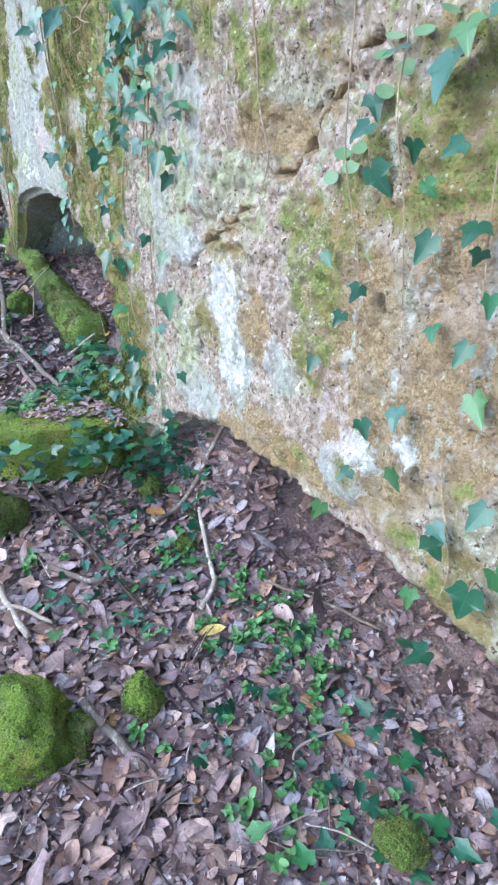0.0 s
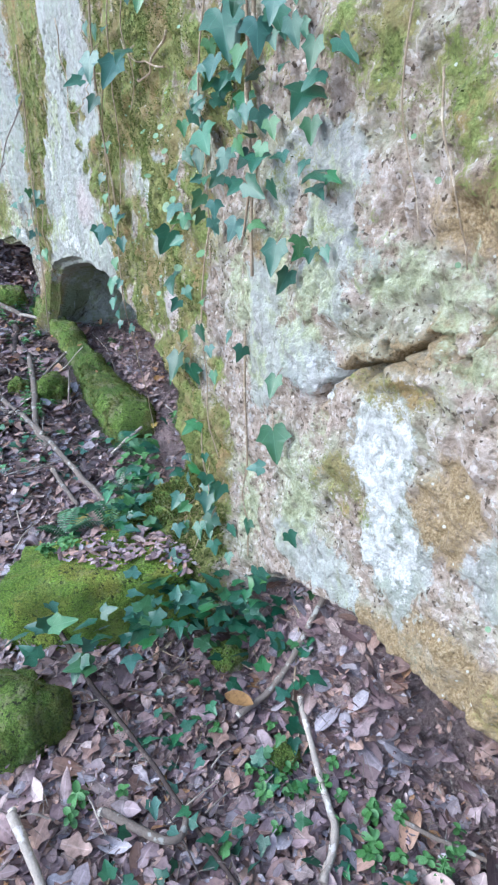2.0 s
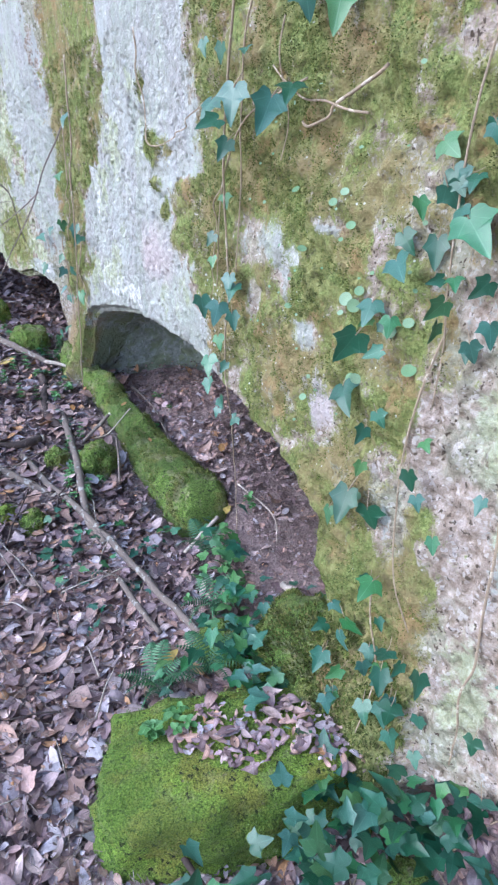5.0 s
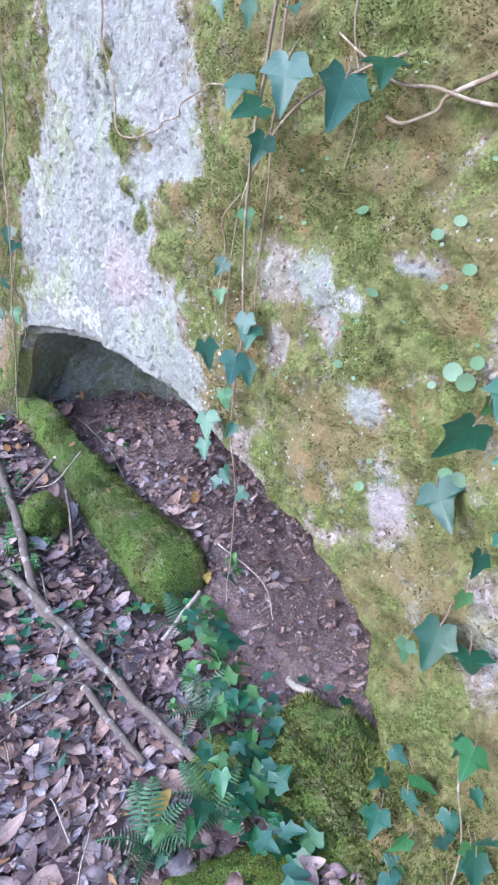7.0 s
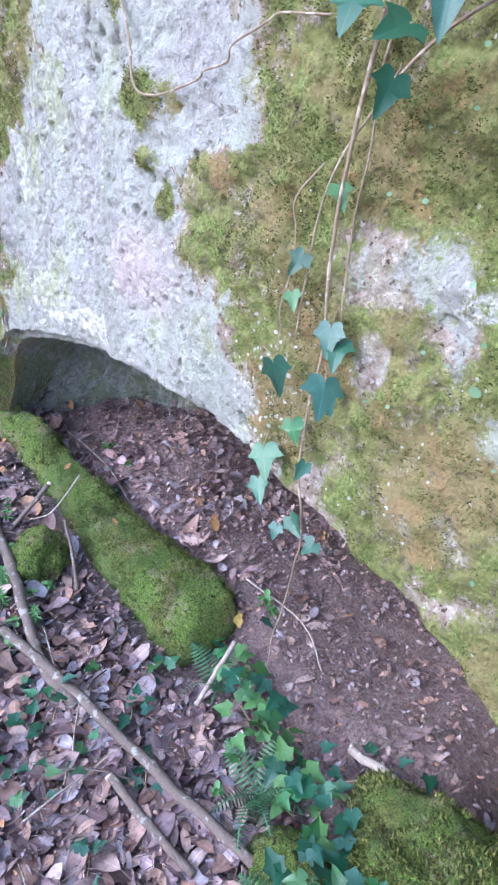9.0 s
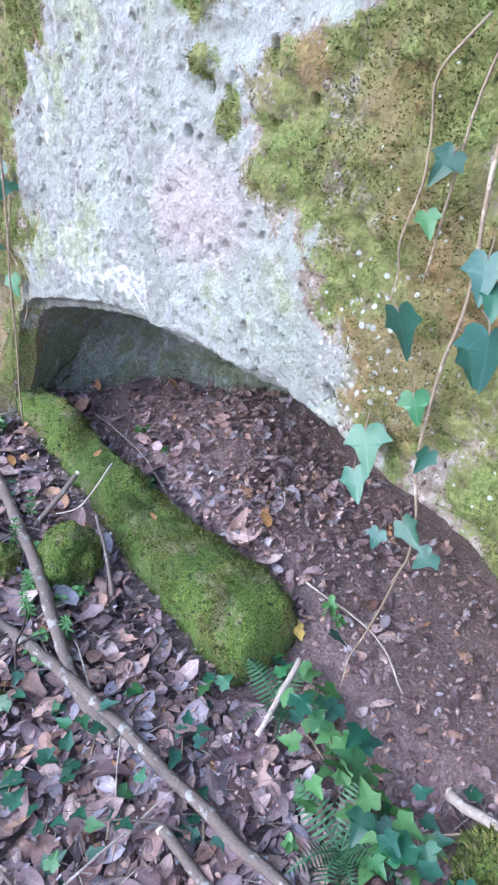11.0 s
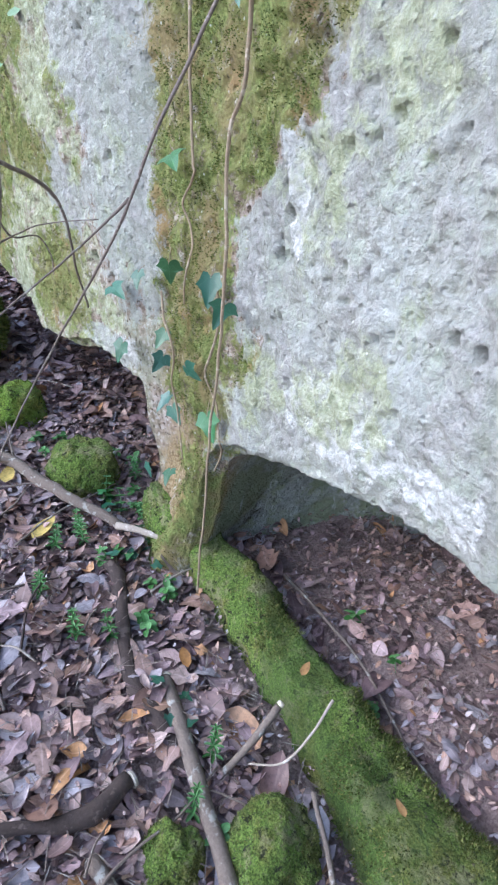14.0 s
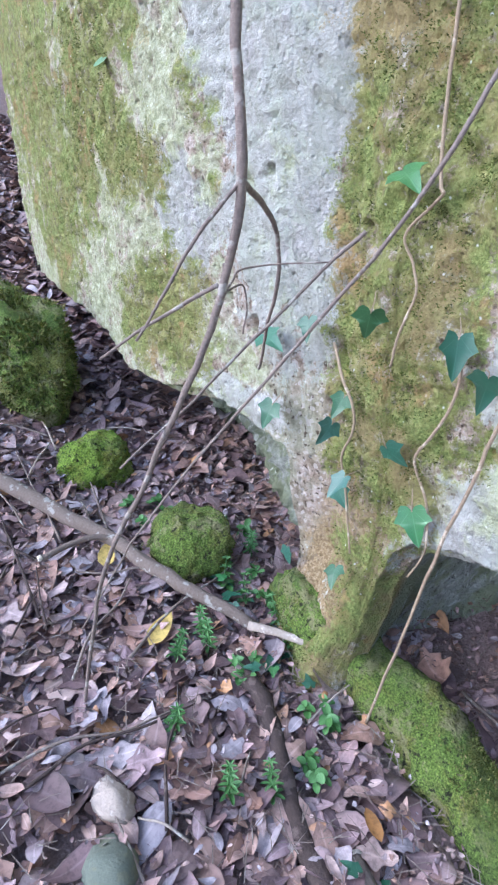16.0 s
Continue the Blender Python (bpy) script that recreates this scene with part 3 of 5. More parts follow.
def rock_face(name, ys):
    n = len(ys)
    gz = np.interp(ys, GY, GZ)
    zb = np.maximum(np.interp(ys, EDGE_Y, EDGE_Z), gz - 0.10)
    jag = np.stack([ys, 0 * ys, 0 * ys], 1)
    zb = zb + 0.010 * fbm(jag, 8, 4, 31)
    deep = np.interp(ys, DEEP_Y, DEEP)
    xf = np.interp(ys, FACE_Y, FACE_X)
    floor = gz - 0.15
    hang = smooth(0.0, 0.12, deep)
    s = np.linspace(0, 1, 34)[:-1]
    upper = 2.15 + (TOP - 2.15) * (1 - s) ** 1.0
    low = np.linspace(0, 1, 275)
    cols = []
    for i in range(n):
        zf = np.concatenate([upper, 2.15 + (zb[i] + 0.035 - 2.15) * low])
        xs = np.full(len(zf), xf[i])
        a = np.linspace(0, 1, 9)[1:]
        lip_z, lip_x = zb[i] + 0.035 * np.cos(a * np.pi / 2), xf[i] + 0.05 * hang[i] * np.sin(a * np.pi / 2)
        b = np.linspace(0, 1, 60)[1:]
        d = deep[i]
        roof_x = xf[i] + 0.05 * hang[i] + d * np.sin(b * np.pi / 2) ** 0.9
        roof_z = zb[i] + (floor[i] - zb[i]) * (0.10 * b + 0.90 * b ** 3.2)
        back = np.array([[TOP + 0.9, xf[i] + 14], [TOP + 0.5, xf[i] + 3], [TOP + 0.12, xf[i] + 0.35]])
        cols.append(np.stack([np.concatenate([back[:, 1], xs, lip_x, roof_x]), np.concatenate([back[:, 0], zf, lip_z, roof_z])], 1))
    m = len(cols[0])
    c = np.array(cols)
    yy = np.repeat(ys, m)
    row = np.tile(np.arange(m), n)
    # the niche runs on behind the pillar
    yy = yy + 0.10 * smooth(3.7, 4.46, yy) * (yy < 4.477) * np.clip((row - 318) / 50, 0, 1)
    v = np.stack([c[:, :, 0].ravel(), yy, c[:, :, 1].ravel()], 1)
    y, z = yy, v[:, 2]
    face = 1 - smooth(316, 327, row)
    wob = fbm(v, 7, 4, 3)
    fine = fbm(v, 45, 3, 8)
    white = np.maximum(patches(WHITE, y, z, wob) * 0.95, patches(WHITE_FAR, y, z, 0.6 * wob))
    edge = 0.08 * wob + 0.05 * fine + 0.07 * fbm(v, 16, 3, 87)
    pale = smooth(-0.075, 0.075, np.interp(z, PALE_Z, PALE_FAR) - y + edge) * smooth(-0.09, 0.09, y - np.interp(z, PALE_Z, PALE_NEAR) + edge)
    white = np.maximum(white, pale)
    white = np.maximum(white, 0.22 + 0.30 * fbm(v, 3, 3, 19)) * face
    moss = np.maximum((0.62 + 0.26 * smooth(1.9, 2.15, y)) * patches(MOSSY, y, z, 1.2 * wob), 0.78 * patches(MOSSY_FAR, y, z, wob)) * face
    moss = np.maximum(moss, 0.34 * smooth(1.2, 1.6, z + 0.4 * wob) * (1 - smooth(2.4, 2.6, y)) * face)
    moss = np.maximum(moss, smooth(0.10, 0.45, fbm(v, 3.2, 4, 55)) * 0.6 * face * (1 - 0.9 * np.clip(white * 1.6 - 0.6, 0, 1)) * smooth(0.75, 1.0, z))
    moss = np.maximum(moss, smooth(1.95, 2.3, z + 0.3 * wob) * 0.8 * (1 - 0.9 * patches(WHITE_FAR, y, np.minimum(z, 1.9), wob)))
    moss = np.maximum(moss, 0.42 * patches([(3.88, 1.34, 0.09, 0.08), (4.05, 1.45, 0.06, 0.05), (3.6, 1.62, 0.08, 0.06)], y, z, wob))
    moss = np.maximum(moss * (1 - 0.8 * pale * (1 - patches(MOSSY_FAR, y, z, wob))), 0.72 * (1 - pale) * smooth(2.1, 2.5, y) * (1 - smooth(4.60, 4.70, y)) * smooth(1.0, 1.2, z + 0.2 * wob) * face)
    foot = smooth(2.02, 2.12, y) * (1 - smooth(2.42, 2.52, y))
    shin = smooth(4.44, 4.50, y) * (1 - smooth(4.62, 4.72, y))
    moss = np.maximum(moss, foot * (1 - smooth(0.75, 1.05, z)))
    stain = 0.8 * patches(OCHRE, y, z, wob)
    stain = np.maximum(stain, shin * (1 - smooth(0.9, 1.2, z)))
    cz = np.interp(y, CRACK_Y, CRACK_Z)
    here = smooth(0.86, 0.94, y) * (1 - smooth(1.62, 1.69, y))
    gap = (z - cz + 0.06 * fbm(v, 14, 5, 77, 0.65))
    stain = np.maximum(stain, 0.8 * here * np.exp(-(gap / 0.05) ** 2))
    white = white * (1 - here * np.exp(-(gap / 0.04) ** 2))
    bare_rock = patches([(2.76, 1.53, 0.10, 0.05), (2.61, 1.51, 0.04, 0.03), (2.67, 1.45, 0.04, 0.04), (2.47, 1.59, 0.06, 0.02), (2.47, 1.17, 0.05, 0.07), (2.55, 1.34, 0.05, 0.03), (2.22, 1.05, 0.05, 0.12), (2.80, 1.38, 0.03, 0.05)], y, z, wob)
    moss = moss * (1 - 0.62 * bare_rock)
    white = np.maximum(white, 0.36 * bare_rock)
    pink = patches(PINK, y, z, wob) * 0.7
    chalk = patches(CHALK, y, z, 1.2 * wob) * face
    white = np.maximum(white, 0.8 * chalk)
    moss = np.maximum(moss, 0.20 * smooth(4.75, 5.1, y + 0.2 * wob) * face)
    film = np.maximum(0.75 * smooth(4.75, 5.0, y + 0.25 * wob) * (1 - 0.5 * white), 0.6 * patches(FILM, y, z, wob)) * face
    dots = np.maximum(np.maximum(0.20 * smooth(0.6, 1.0, z), patches([(3.08, 1.24, 0.14, 0.14)], y, z, wob)), 0.4 * patches([(2.60, 1.25, 0.2, 0.3), (1.15, 0.95, 0.4, 0.3)], y, z, wob)) * face
    roof = smooth(2.5, 2.9, z)
    white, moss = white * (1 - roof), np.maximum(moss, 0.75 * roof)
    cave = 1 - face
    # relief, outward is -x
    out = 0.022 * fbm(v, 2.2, 4, 12) + 0.010 * fbm(v, 11, 4, 22) + 0.0045 * fine * (1 + white)
    knobs = np.abs(fbm(v, 13, 3, 14)) + 0.6 * np.abs(fbm(v, 30, 2, 15))
    out = out - 0.030 * (0.6 - knobs) * (1 - 0.75 * np.clip(white, 0, 1)) * (1 - 0.6 * smooth(2.2, 2.6, y)) * face
    out = out + moss * (0.010 + 0.024 * fbm(v, 17, 4, 41) + 0.010 * fbm(v, 44, 2, 42))
    out = out + foot * 0.11 * smooth(0.72, 0.25, z) * (1 - 0.2 * wob)
    out = out + shin * 0.13 * smooth(1.0, 0.62, z)
    out = out - here * 0.22 * np.exp(-(gap / 0.010) ** 2) * np.clip(0.50 + 1.3 * fbm(v, 6, 3, 78), 0.2, 0.95)
    out = out - here * 0.022 * smooth(0.0, 0.03, gap) * (1 - smooth(0.03, 0.22, gap))
    for hy, hz, r in HOLES:
        r = 0.78 * r if 3.3 < hy < 4.2 else r
        near = (np.abs(y - hy) < 4 * r) & (np.abs(z - hz) < 4 * r)
        d2 = ((y[near] - hy) / (0.75 * r)) ** 2 + ((z[near] - hz) / (0.9 * r)) ** 2
        out[near] -= 7.0 * r * np.exp(-d2 ** 2)
    small = np.random.default_rng(77)
    for hy, hz, r in zip(small.uniform(3.2, 5.3, 240), small.uniform(1.12, 2.1, 240), small.uniform(0.003, 0.0075, 240)):
        near = (np.abs(y - hy) < 3 * r) & (np.abs(z - hz) < 3 * r)
        out[near] -= 2.6 * r * np.exp(-(((y[near] - hy) / r) ** 2 + ((z[near] - hz) / (1.3 * r)) ** 2) ** 2) * face[near]
    pit = vnoise(v * np.array([1, 1, 0.75]), 62, 91) + 0.5 * vnoise(v, 23, 92)
    out = out - face * 0.008 * smooth(0.90, 1.04, pit) * (0.4 + white)
    v[:, 0] -= out * (0.35 + 0.65 * face) * smooth(-1, 8, row)
    cave_in = np.clip((row - 326) / 14, 0, 1)
    v[:, 2] += cave_in * (0.04 * fbm(v, 6, 4, 66) + 0.015 * fine)
    v[:, 0] += cave_in * (0.05 * fbm(v, 7, 4, 67) + 0.015 * fine + 0.05 * fbm(v, 20, 4, 68) + 0.10 * np.abs(fbm(v, 9, 4, 69)) + 0.05 * np.abs(fbm(v, 26, 3, 70)))
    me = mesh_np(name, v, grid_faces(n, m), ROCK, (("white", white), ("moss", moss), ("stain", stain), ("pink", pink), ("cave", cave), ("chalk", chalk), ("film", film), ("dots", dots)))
    return new(name, me), v.reshape(n, m, 3), moss.reshape(n, m)


split = 4.655
wall_ys = np.concatenate([np.arange(-9, 0.2, 0.12), np.arange(0.2, split, 0.005), [split]])
boulder_ys = np.concatenate([np.arange(split, 6.0, 0.008), np.arange(6.0, 9.6, 0.03)])
rock_wall, WALL_V, WALL_MOSS = rock_face("rock_wall", wall_ys)
tagged(rock_wall, "pitted tuff rock wall with white lichen, olive moss and an undercut niche", "rock wall", kind="structure")
boulder, BOULDER_V, BOULDER_MOSS = rock_face("boulder", boulder_ys)
tagged(boulder, "tall grey tuff boulder with moss and lichen overhanging the leaves", "boulder")


def wall_x(y, z):
    """Where the rock face stands at that height."""
    g, ys = (WALL_V, wall_ys) if y < split else (BOULDER_V, boulder_ys)
    i = int(np.argmin(np.abs(ys - y)))
    j = int(np.argmin(np.abs(g[i, :312, 2] - z)))
    return float(g[i, j, 0])


rng = np.random.default_rng(4)


def tufts(name, pos, nor, length, parent, label="", mat=TUFT):
    """Many small moss blades on a surface."""
    n = len(pos)
    side = np.cross(nor, rng.normal(size=(n, 3)))
    side /= np.linalg.norm(side, axis=1)[:, None] + 1e-9
    tip = nor + 0.7 * rng.normal(size=(n, 3)) * 0.6
    tip /= np.linalg.norm(tip, axis=1)[:, None] + 1e-9
    ln = length * rng.uniform(0.5, 1.3, n)[:, None]
    v = np.stack([pos - side * ln * 0.26, pos + side * ln * 0.26, pos + tip * ln], 1).reshape(-1, 3)
    ob = part(name, mesh_np(name, v, np.arange(3 * n).reshape(n, 3), mat, shade=False), parent, label)
    ob["kind"] = "stuff"
    return ob


def wall_tufts(owner, v, moss, ys, count, length=0.0048, shaggy=False):
    dy = np.gradient(v, axis=0)
    dz = np.gradient(v, axis=1)
    nor = np.cross(dy, dz)
    nor /= np.linalg.norm(nor, axis=2)[:, :, None] + 1e-9
    nor *= np.where(nor[:, :, :1] > 0, -1, 1)
    patchy = fbm(v.reshape(-1, 3), 19, 4, 71, 0.65).reshape(moss.shape)
    w = np.clip(moss - 0.28, 0, 1) * (1.3 * patchy + moss > 0.66) * (v[:, :, 2] < 2.3) * (0.25 + 0.75 * smooth(1.7, 2.05, ys))[:, None] * (fbm(v.reshape(-1, 3), 5, 3, 83).reshape(moss.shape) > -0.45)
    w = (w * (ys > 0.15)[:, None] * (ys < 6.5)[:, None]).ravel()
    if shaggy:
        w = ((v[:, :, 2] < 0.66) * (v[:, :, 0] < 0.76) * ((ys > 2.07) & (ys < 2.48))[:, None]).ravel() * 1.0
        nor[:, :, 2] -= 0.6
    k = rng.choice(len(w), count, p=w / w.sum())
    tufts("moss_tuft", v.reshape(-1, 3)[k] + rng.normal(size=(count, 3)) * 0.003, nor.reshape(-1, 3)[k], length, owner, "short olive-green moss on the rock")


wall_tufts(rock_wall, WALL_V, WALL_MOSS, wall_ys, 125000)
wall_tufts(rock_wall, WALL_V, WALL_MOSS, wall_ys, 16000, 0.010, True)
wall_tufts(boulder, BOULDER_V, BOULDER_MOSS, boulder_ys, 16000)


# ---- mossy stones ----
def stone(name, x, y, z, rx, ry, rz, turn, label, mat=MOSS, seed=0, level=5, boxy=0.0, blades=1600, lump=0.30, nap=0.0042, lean=0.0):
    bm = bmesh.new()
    bmesh.ops.create_icosphere(bm, subdivisions=level, radius=1)
    v = np.array([p.co[:] for p in bm.verts])
    f = [[q.index for q in p.verts] for p in bm.faces]
    bm.free()
    nor = v.copy()
    if boxy:
        cube = v / np.max(np.abs(v), axis=1)[:, None]
        v = v * (1 - boxy) + cube * boxy * 0.86
    v = v * (1 + lump * fbm(v + seed, 1.6, 4, seed) + 0.05 * fbm(v + seed, 7, 3, seed + 3))[:, None]
    v = v * np.array([rx, ry, rz])
    v += nor * (0.012 * fbm(v + seed, 26, 3, seed + 9) + 0.006 * fbm(v + seed, 80, 2, seed + 11))[:, None]
    ob = new(name, mesh_np(name, v, f, mat))
    ob.matrix_world = pose(x, y, z, 0, 0, turn) @ pose(0, 0, 0, lean, 0, 0)
    tagged(ob, label, "stone")
    if blades:
        up = np.where(nor[:, 2] > -0.2)[0]
        k = rng.choice(up, int(blades * 3.5))
        keep = fbm(v[k] + seed, 18, 3, 5) > -0.12
        k = k[keep]
        jit = rng.normal(size=(len(k), 3)) * np.array([rx, ry, rz]) * 0.03
        tufts("moss", v[k] + jit * (1 - np.abs(nor[k])), nor[k] / np.array([rx, ry, rz]) * min(rx, ry, rz), nap, ob, "bright green moss", TUFT_LIME if mat == MOSS_LIME else TUFT)
    return ob


slab = stone("mossy_slab", 0.345, 2.35, 0.235, 0.355, 0.235, 0.225, -14, "flat moss-covered stone slab with fallen leaves on top", mat=MOSS_LIME, seed=3, level=5, boxy=0.50, blades=10000, lump=0.22, lean=-3)
stone("mossy_stone", 0.0, 1.99, 0.23, 0.14, 0.15, 0.13, 20, "dark mossy stone beside the slab with ivy", seed=8)
stone("mossy_stone", 0.27, 1.10, 0.10, 0.055, 0.06, 0.085, 10, "small upright stone covered in bright green moss", mat=MOSS_LIME, seed=11, blades=900)
stone("mossy_stone", -0.045, 1.13, 0.12, 0.13, 0.15, 0.14, 40, "large bright green mossy stone among dead leaves", mat=MOSS_LIME, seed=14)
stone("mossy_stone", 0.085, 1.08, 0.08, 0.06, 0.08, 0.08, -10, "mossy stone leaning on a larger one", seed=15, blades=700)
stone("mossy_stone", 0.68, 0.50, 0.02, 0.05, 0.06, 0.045, 30, "small mossy stone half hidden by herbs", seed=16, blades=600)
stone("mossy_stone", 0.12, 1.74, 0.15, 0.07, 0.06, 0.05, 30, "low dark mossy stone in the leaves", seed=18, blades=600)
stone("mossy_stone", 0.62, 1.62, 0.13, 0.05, 0.04, 0.045, 0, "small mossy stump-like stone in the leaves", seed=19, blades=500)
stone("mossy_stone", 0.62, 1.95, 0.19, 0.06, 0.05, 0.06, 0, "small mossy stone below the rock edge", seed=20, blades=500)
stone("mossy_stone", 0.325, 3.88, 0.53, 0.055, 0.06, 0.06, 0, "small mossy stone beside a fallen stick", seed=21, blades=700)
stone("mossy_stone", 0.495, 3.81, 0.52, 0.09, 0.085, 0.085, 30, "rounded mossy stone in front of the mossy ledge", seed=22, blades=1200)
stone("mossy_stone", 0.04, 3.60, 0.46, 0.07, 0.06, 0.07, 10, "bright green mossy stone in dead leaves", mat=MOSS_LIME, seed=24, blades=900)
stone("mossy_stone", 0.15, 3.53, 0.45, 0.06, 0.06, 0.06, 50, "dark green mossy stone in dead leaves", seed=25, blades=700)
stone("mossy_stone", 0.33, 5.35, 0.90, 0.11, 0.10, 0.09, 0, "bright green moss cushion on a stone", mat=MOSS_LIME, seed=26, blades=1200)
stone("mossy_stone", 0.46, 4.93, 0.81, 0.11, 0.11, 0.10, 15, "dull mossy stone near the overhang", seed=27, blades=900)
stone("mossy_stone", 0.20, 5.95, 1.10, 0.20, 0.42, 0.26, 8, "large dark mossy rock before the boulder", seed=28, blades=5000, nap=0.016)
stone("pebble", 0.065, 4.33, 0.700, 0.046, 0.050, 0.036, 0, "smooth grey-green pebble in dead leaves", mat=STONE, seed=29, level=3, blades=0, lump=0.05)
stone("pale_stone", 0.10, 4.42, 0.725, 0.03, 0.04, 0.03, 20, "small pale stone among dead leaves", mat=BARK_PALE, seed=36, level=3, blades=0)
stone("mossy_stone", 0.625, 4.62, 0.70, 0.075, 0.13, 0.15, 10, "moss-covered foot of the rock pillar", seed=35, blades=2500)
stone("mossy_mound", 0.71, 2.44, 0.37, 0.15, 0.27, 0.15, -8, "mossy rock lip at the mouth of the niche", seed=31, level=5, blades=6000, nap=0.012)
stone("mossy_stone", 0.55, 2.72, 0.30, 0.09, 0.10, 0.08, 0, "low mossy stone grown over by ivy", seed=32, blades=700)


def ledge():
    """The rounded mossy rim in front of the niche."""
    ctrl = [(0.675, 4.50, 0.70), (0.70, 4.28, 0.645), (0.715, 4.0, 0.575), (0.745, 3.75, 0.51), (0.765, 3.54, 0.46), (0.775, 3.40, 0.435), (0.78, 3.27, 0.40)]
    pts = curve_points(ctrl, 22)
    n, k = len(pts), 40
    wid = np.interp(np.linspace(0, 1, n), [0, 0.15, 0.4, 0.6, 0.85, 0.93, 0.97, 0.99, 1], [0.055, 0.062, 0.08, 0.098, 0.116, 0.112, 0.09, 0.06, 0.0])
    hgt = np.interp(np.linspace(0, 1, n), [0, 0.3, 0.7, 0.9, 0.96, 1], [0.07, 0.08, 0.092, 0.085, 0.065, 0.0])
    a = np.linspace(0, 2 * np.pi, k)
    v = np.zeros((n, k, 3))
    v[:, :, 0] = pts[:, None, 0] + wid[:, None] * np.sign(np.cos(a)) * np.abs(np.cos(a)) ** 0.6
    v[:, :, 1] = pts[:, None, 1]
    v[:, :, 2] = pts[:, None, 2] + hgt[:, None] * np.sign(np.sin(a)) * np.abs(np.sin(a)) ** 0.6
    nor = np.stack([np.cos(a), 0 * a, np.sin(a)], 1)[None].repeat(n, 0)
    v = v.reshape(-1, 3)
    nor = nor.reshape(-1, 3)
    v += nor * ((0.040 * fbm(v, 6, 3, 61) + 0.022 * fbm(v, 20, 4, 62) + 0.008 * fbm(v, 60, 2, 63)) * np.repeat(smooth(0.0, 0.05, wid), k))[:, None]
    ob = tagged(new("mossy_ledge", mesh_np("mossy_ledge", v, grid_faces(n, k), MOSS)), "long rounded moss-covered rock ledge along the niche", "ledge")
    up = np.where(nor[:, 2] > -0.3)[0]
    idx = rng.choice(up, 45000)
    idx = idx[(fbm(v[idx], 11, 4, 6, 0.65) > 0.03) & (v[idx, 1] < 4.30)]
    tufts("moss", v[idx] + rng.normal(size=(len(idx), 3)) * 0.004, nor[idx], 0.0066, ob, "bright green moss")


ledge()


# ---- fallen sticks ----
def stick(ctrl, r0, r1, mat, label, cut=True, lift=0.024, name="stick", sides=8, rough=0.18):
    pts = [(x, y, z if lift is None else float(ground_z(x, y)) + z + lift) for x, y, z in ctrl]
    ob = tagged(new(name, tube(name, pts, r0, r1, mat, sides, 7, rough, int(100 * pts[0][1]))), label, "stick")
    if cut or r0 > 0.0075:
        p, q = np.array(pts[0]), np.array(pts[1])
        d = (p - q) / np.linalg.norm(p - q)
        part("cut_end", tube("cut_end", [p - d * 0.002, p + d * 0.003, p + d * 0.006], r0 * 1.0, r0 * 0.8, WOOD, sides, 2, 0.1), ob, "pale freshly broken wood")
    return ob


stick([(0.442, 4.20, 0.01), (0.41, 3.89, 0.03), (0.38, 3.70, 0.04), (0.34, 3.46, 0.02), (0.36, 3.30, 0.01)], 0.017, 0.016, BARK, "grey fallen stick with pale lichen patches and a broken end")
stick([(0.195, 3.93, 0.0), (0.25, 3.73, 0.01), (0.30, 3.58, 0.02), (0.365, 3.36, 0.025), (0.43, 3.07, 0.03), (0.48, 2.85, 0.03), (0.52, 2.68, 0.02)], 0.015, 0.012, BARK, "long grey-brown fallen branch on dead leaves")
stick([(0.255, 3.65, 0.0), (0.14, 3.79, 0.005), (0.03, 3.91, 0.005), (-0.15, 4.06, 0.01)], 0.020, 0.022, BARK, "thick short fallen branch with torn bark")
stick([(-0.12, 5.47, 0.06), (0.05, 5.26, 0.06), (0.22, 5.05, 0.05), (0.36, 4.83, 0.05), (0.50, 4.65, 0.03)], 0.024, 0.014, BARK, "long pale grey branch fallen across the leaves")
stick([(0.62, 4.52, 0.05), (0.55, 4.58, 0.05), (0.48, 4.65, 0.04)], 0.009, 0.010, BARK_PALE, "short splintered piece of pale wood")
stick([(0.10, 4.95, 0.05), (0.25, 4.98, 0.05), (0.36, 4.86, 0.04)], 0.008, 0.007, BARK, "thin grey twig on the leaves", cut=False)
stick([(0.44, 4.62, 0.0), (0.42, 4.45, 0.005), (0.38, 4.28, 0.0), (0.40, 4.1, 0.0), (0.43, 3.98, -0.01)], 0.018, 0.023, BARK_DARK, "dark rotting stick sunk in the leaves", cut=False, rough=0.75, sides=12)
stick([(0.30, 4.02, 0.02), (0.20, 3.99, 0.02), (0.05, 4.02, 0.02)], 0.018, 0.014, BARK_DARK, "dark rotting stick in dead leaves", cut=False, rough=0.6, sides=10)
stick([(0.611, 3.980, 0.660), (0.539, 3.974, 0.610), (0.467, 3.971, 0.550)], 0.0085, 0.008, BARK, "short brown stick propped on the mossy ledge", cut=False, lift=None)
stick([(0.694, 3.914, 0.700), (0.639, 3.898, 0.660), (0.575, 3.905, 0.600), (0.525, 3.959, 0.570)], 0.003, 0.002, BARK_PALE, "thin curved pale twig by the ledge", cut=False, name="twig", lift=None)
stick([(0.53, 3.64, 0.03), (0.56, 3.72, 0.08), (0.59, 3.82, 0.12)], 0.006, 0.005, BARK, "thin brown twig leaning on the ledge", cut=False, name="twig")
stick([(0.72, 1.70, 0.02), (0.66, 1.48, 0.02), (0.63, 1.40, 0.02), (0.55, 1.33, 0.01)], 0.0085, 0.011, BARK_PALE, "crooked pale bleached stick on the leaf litter")
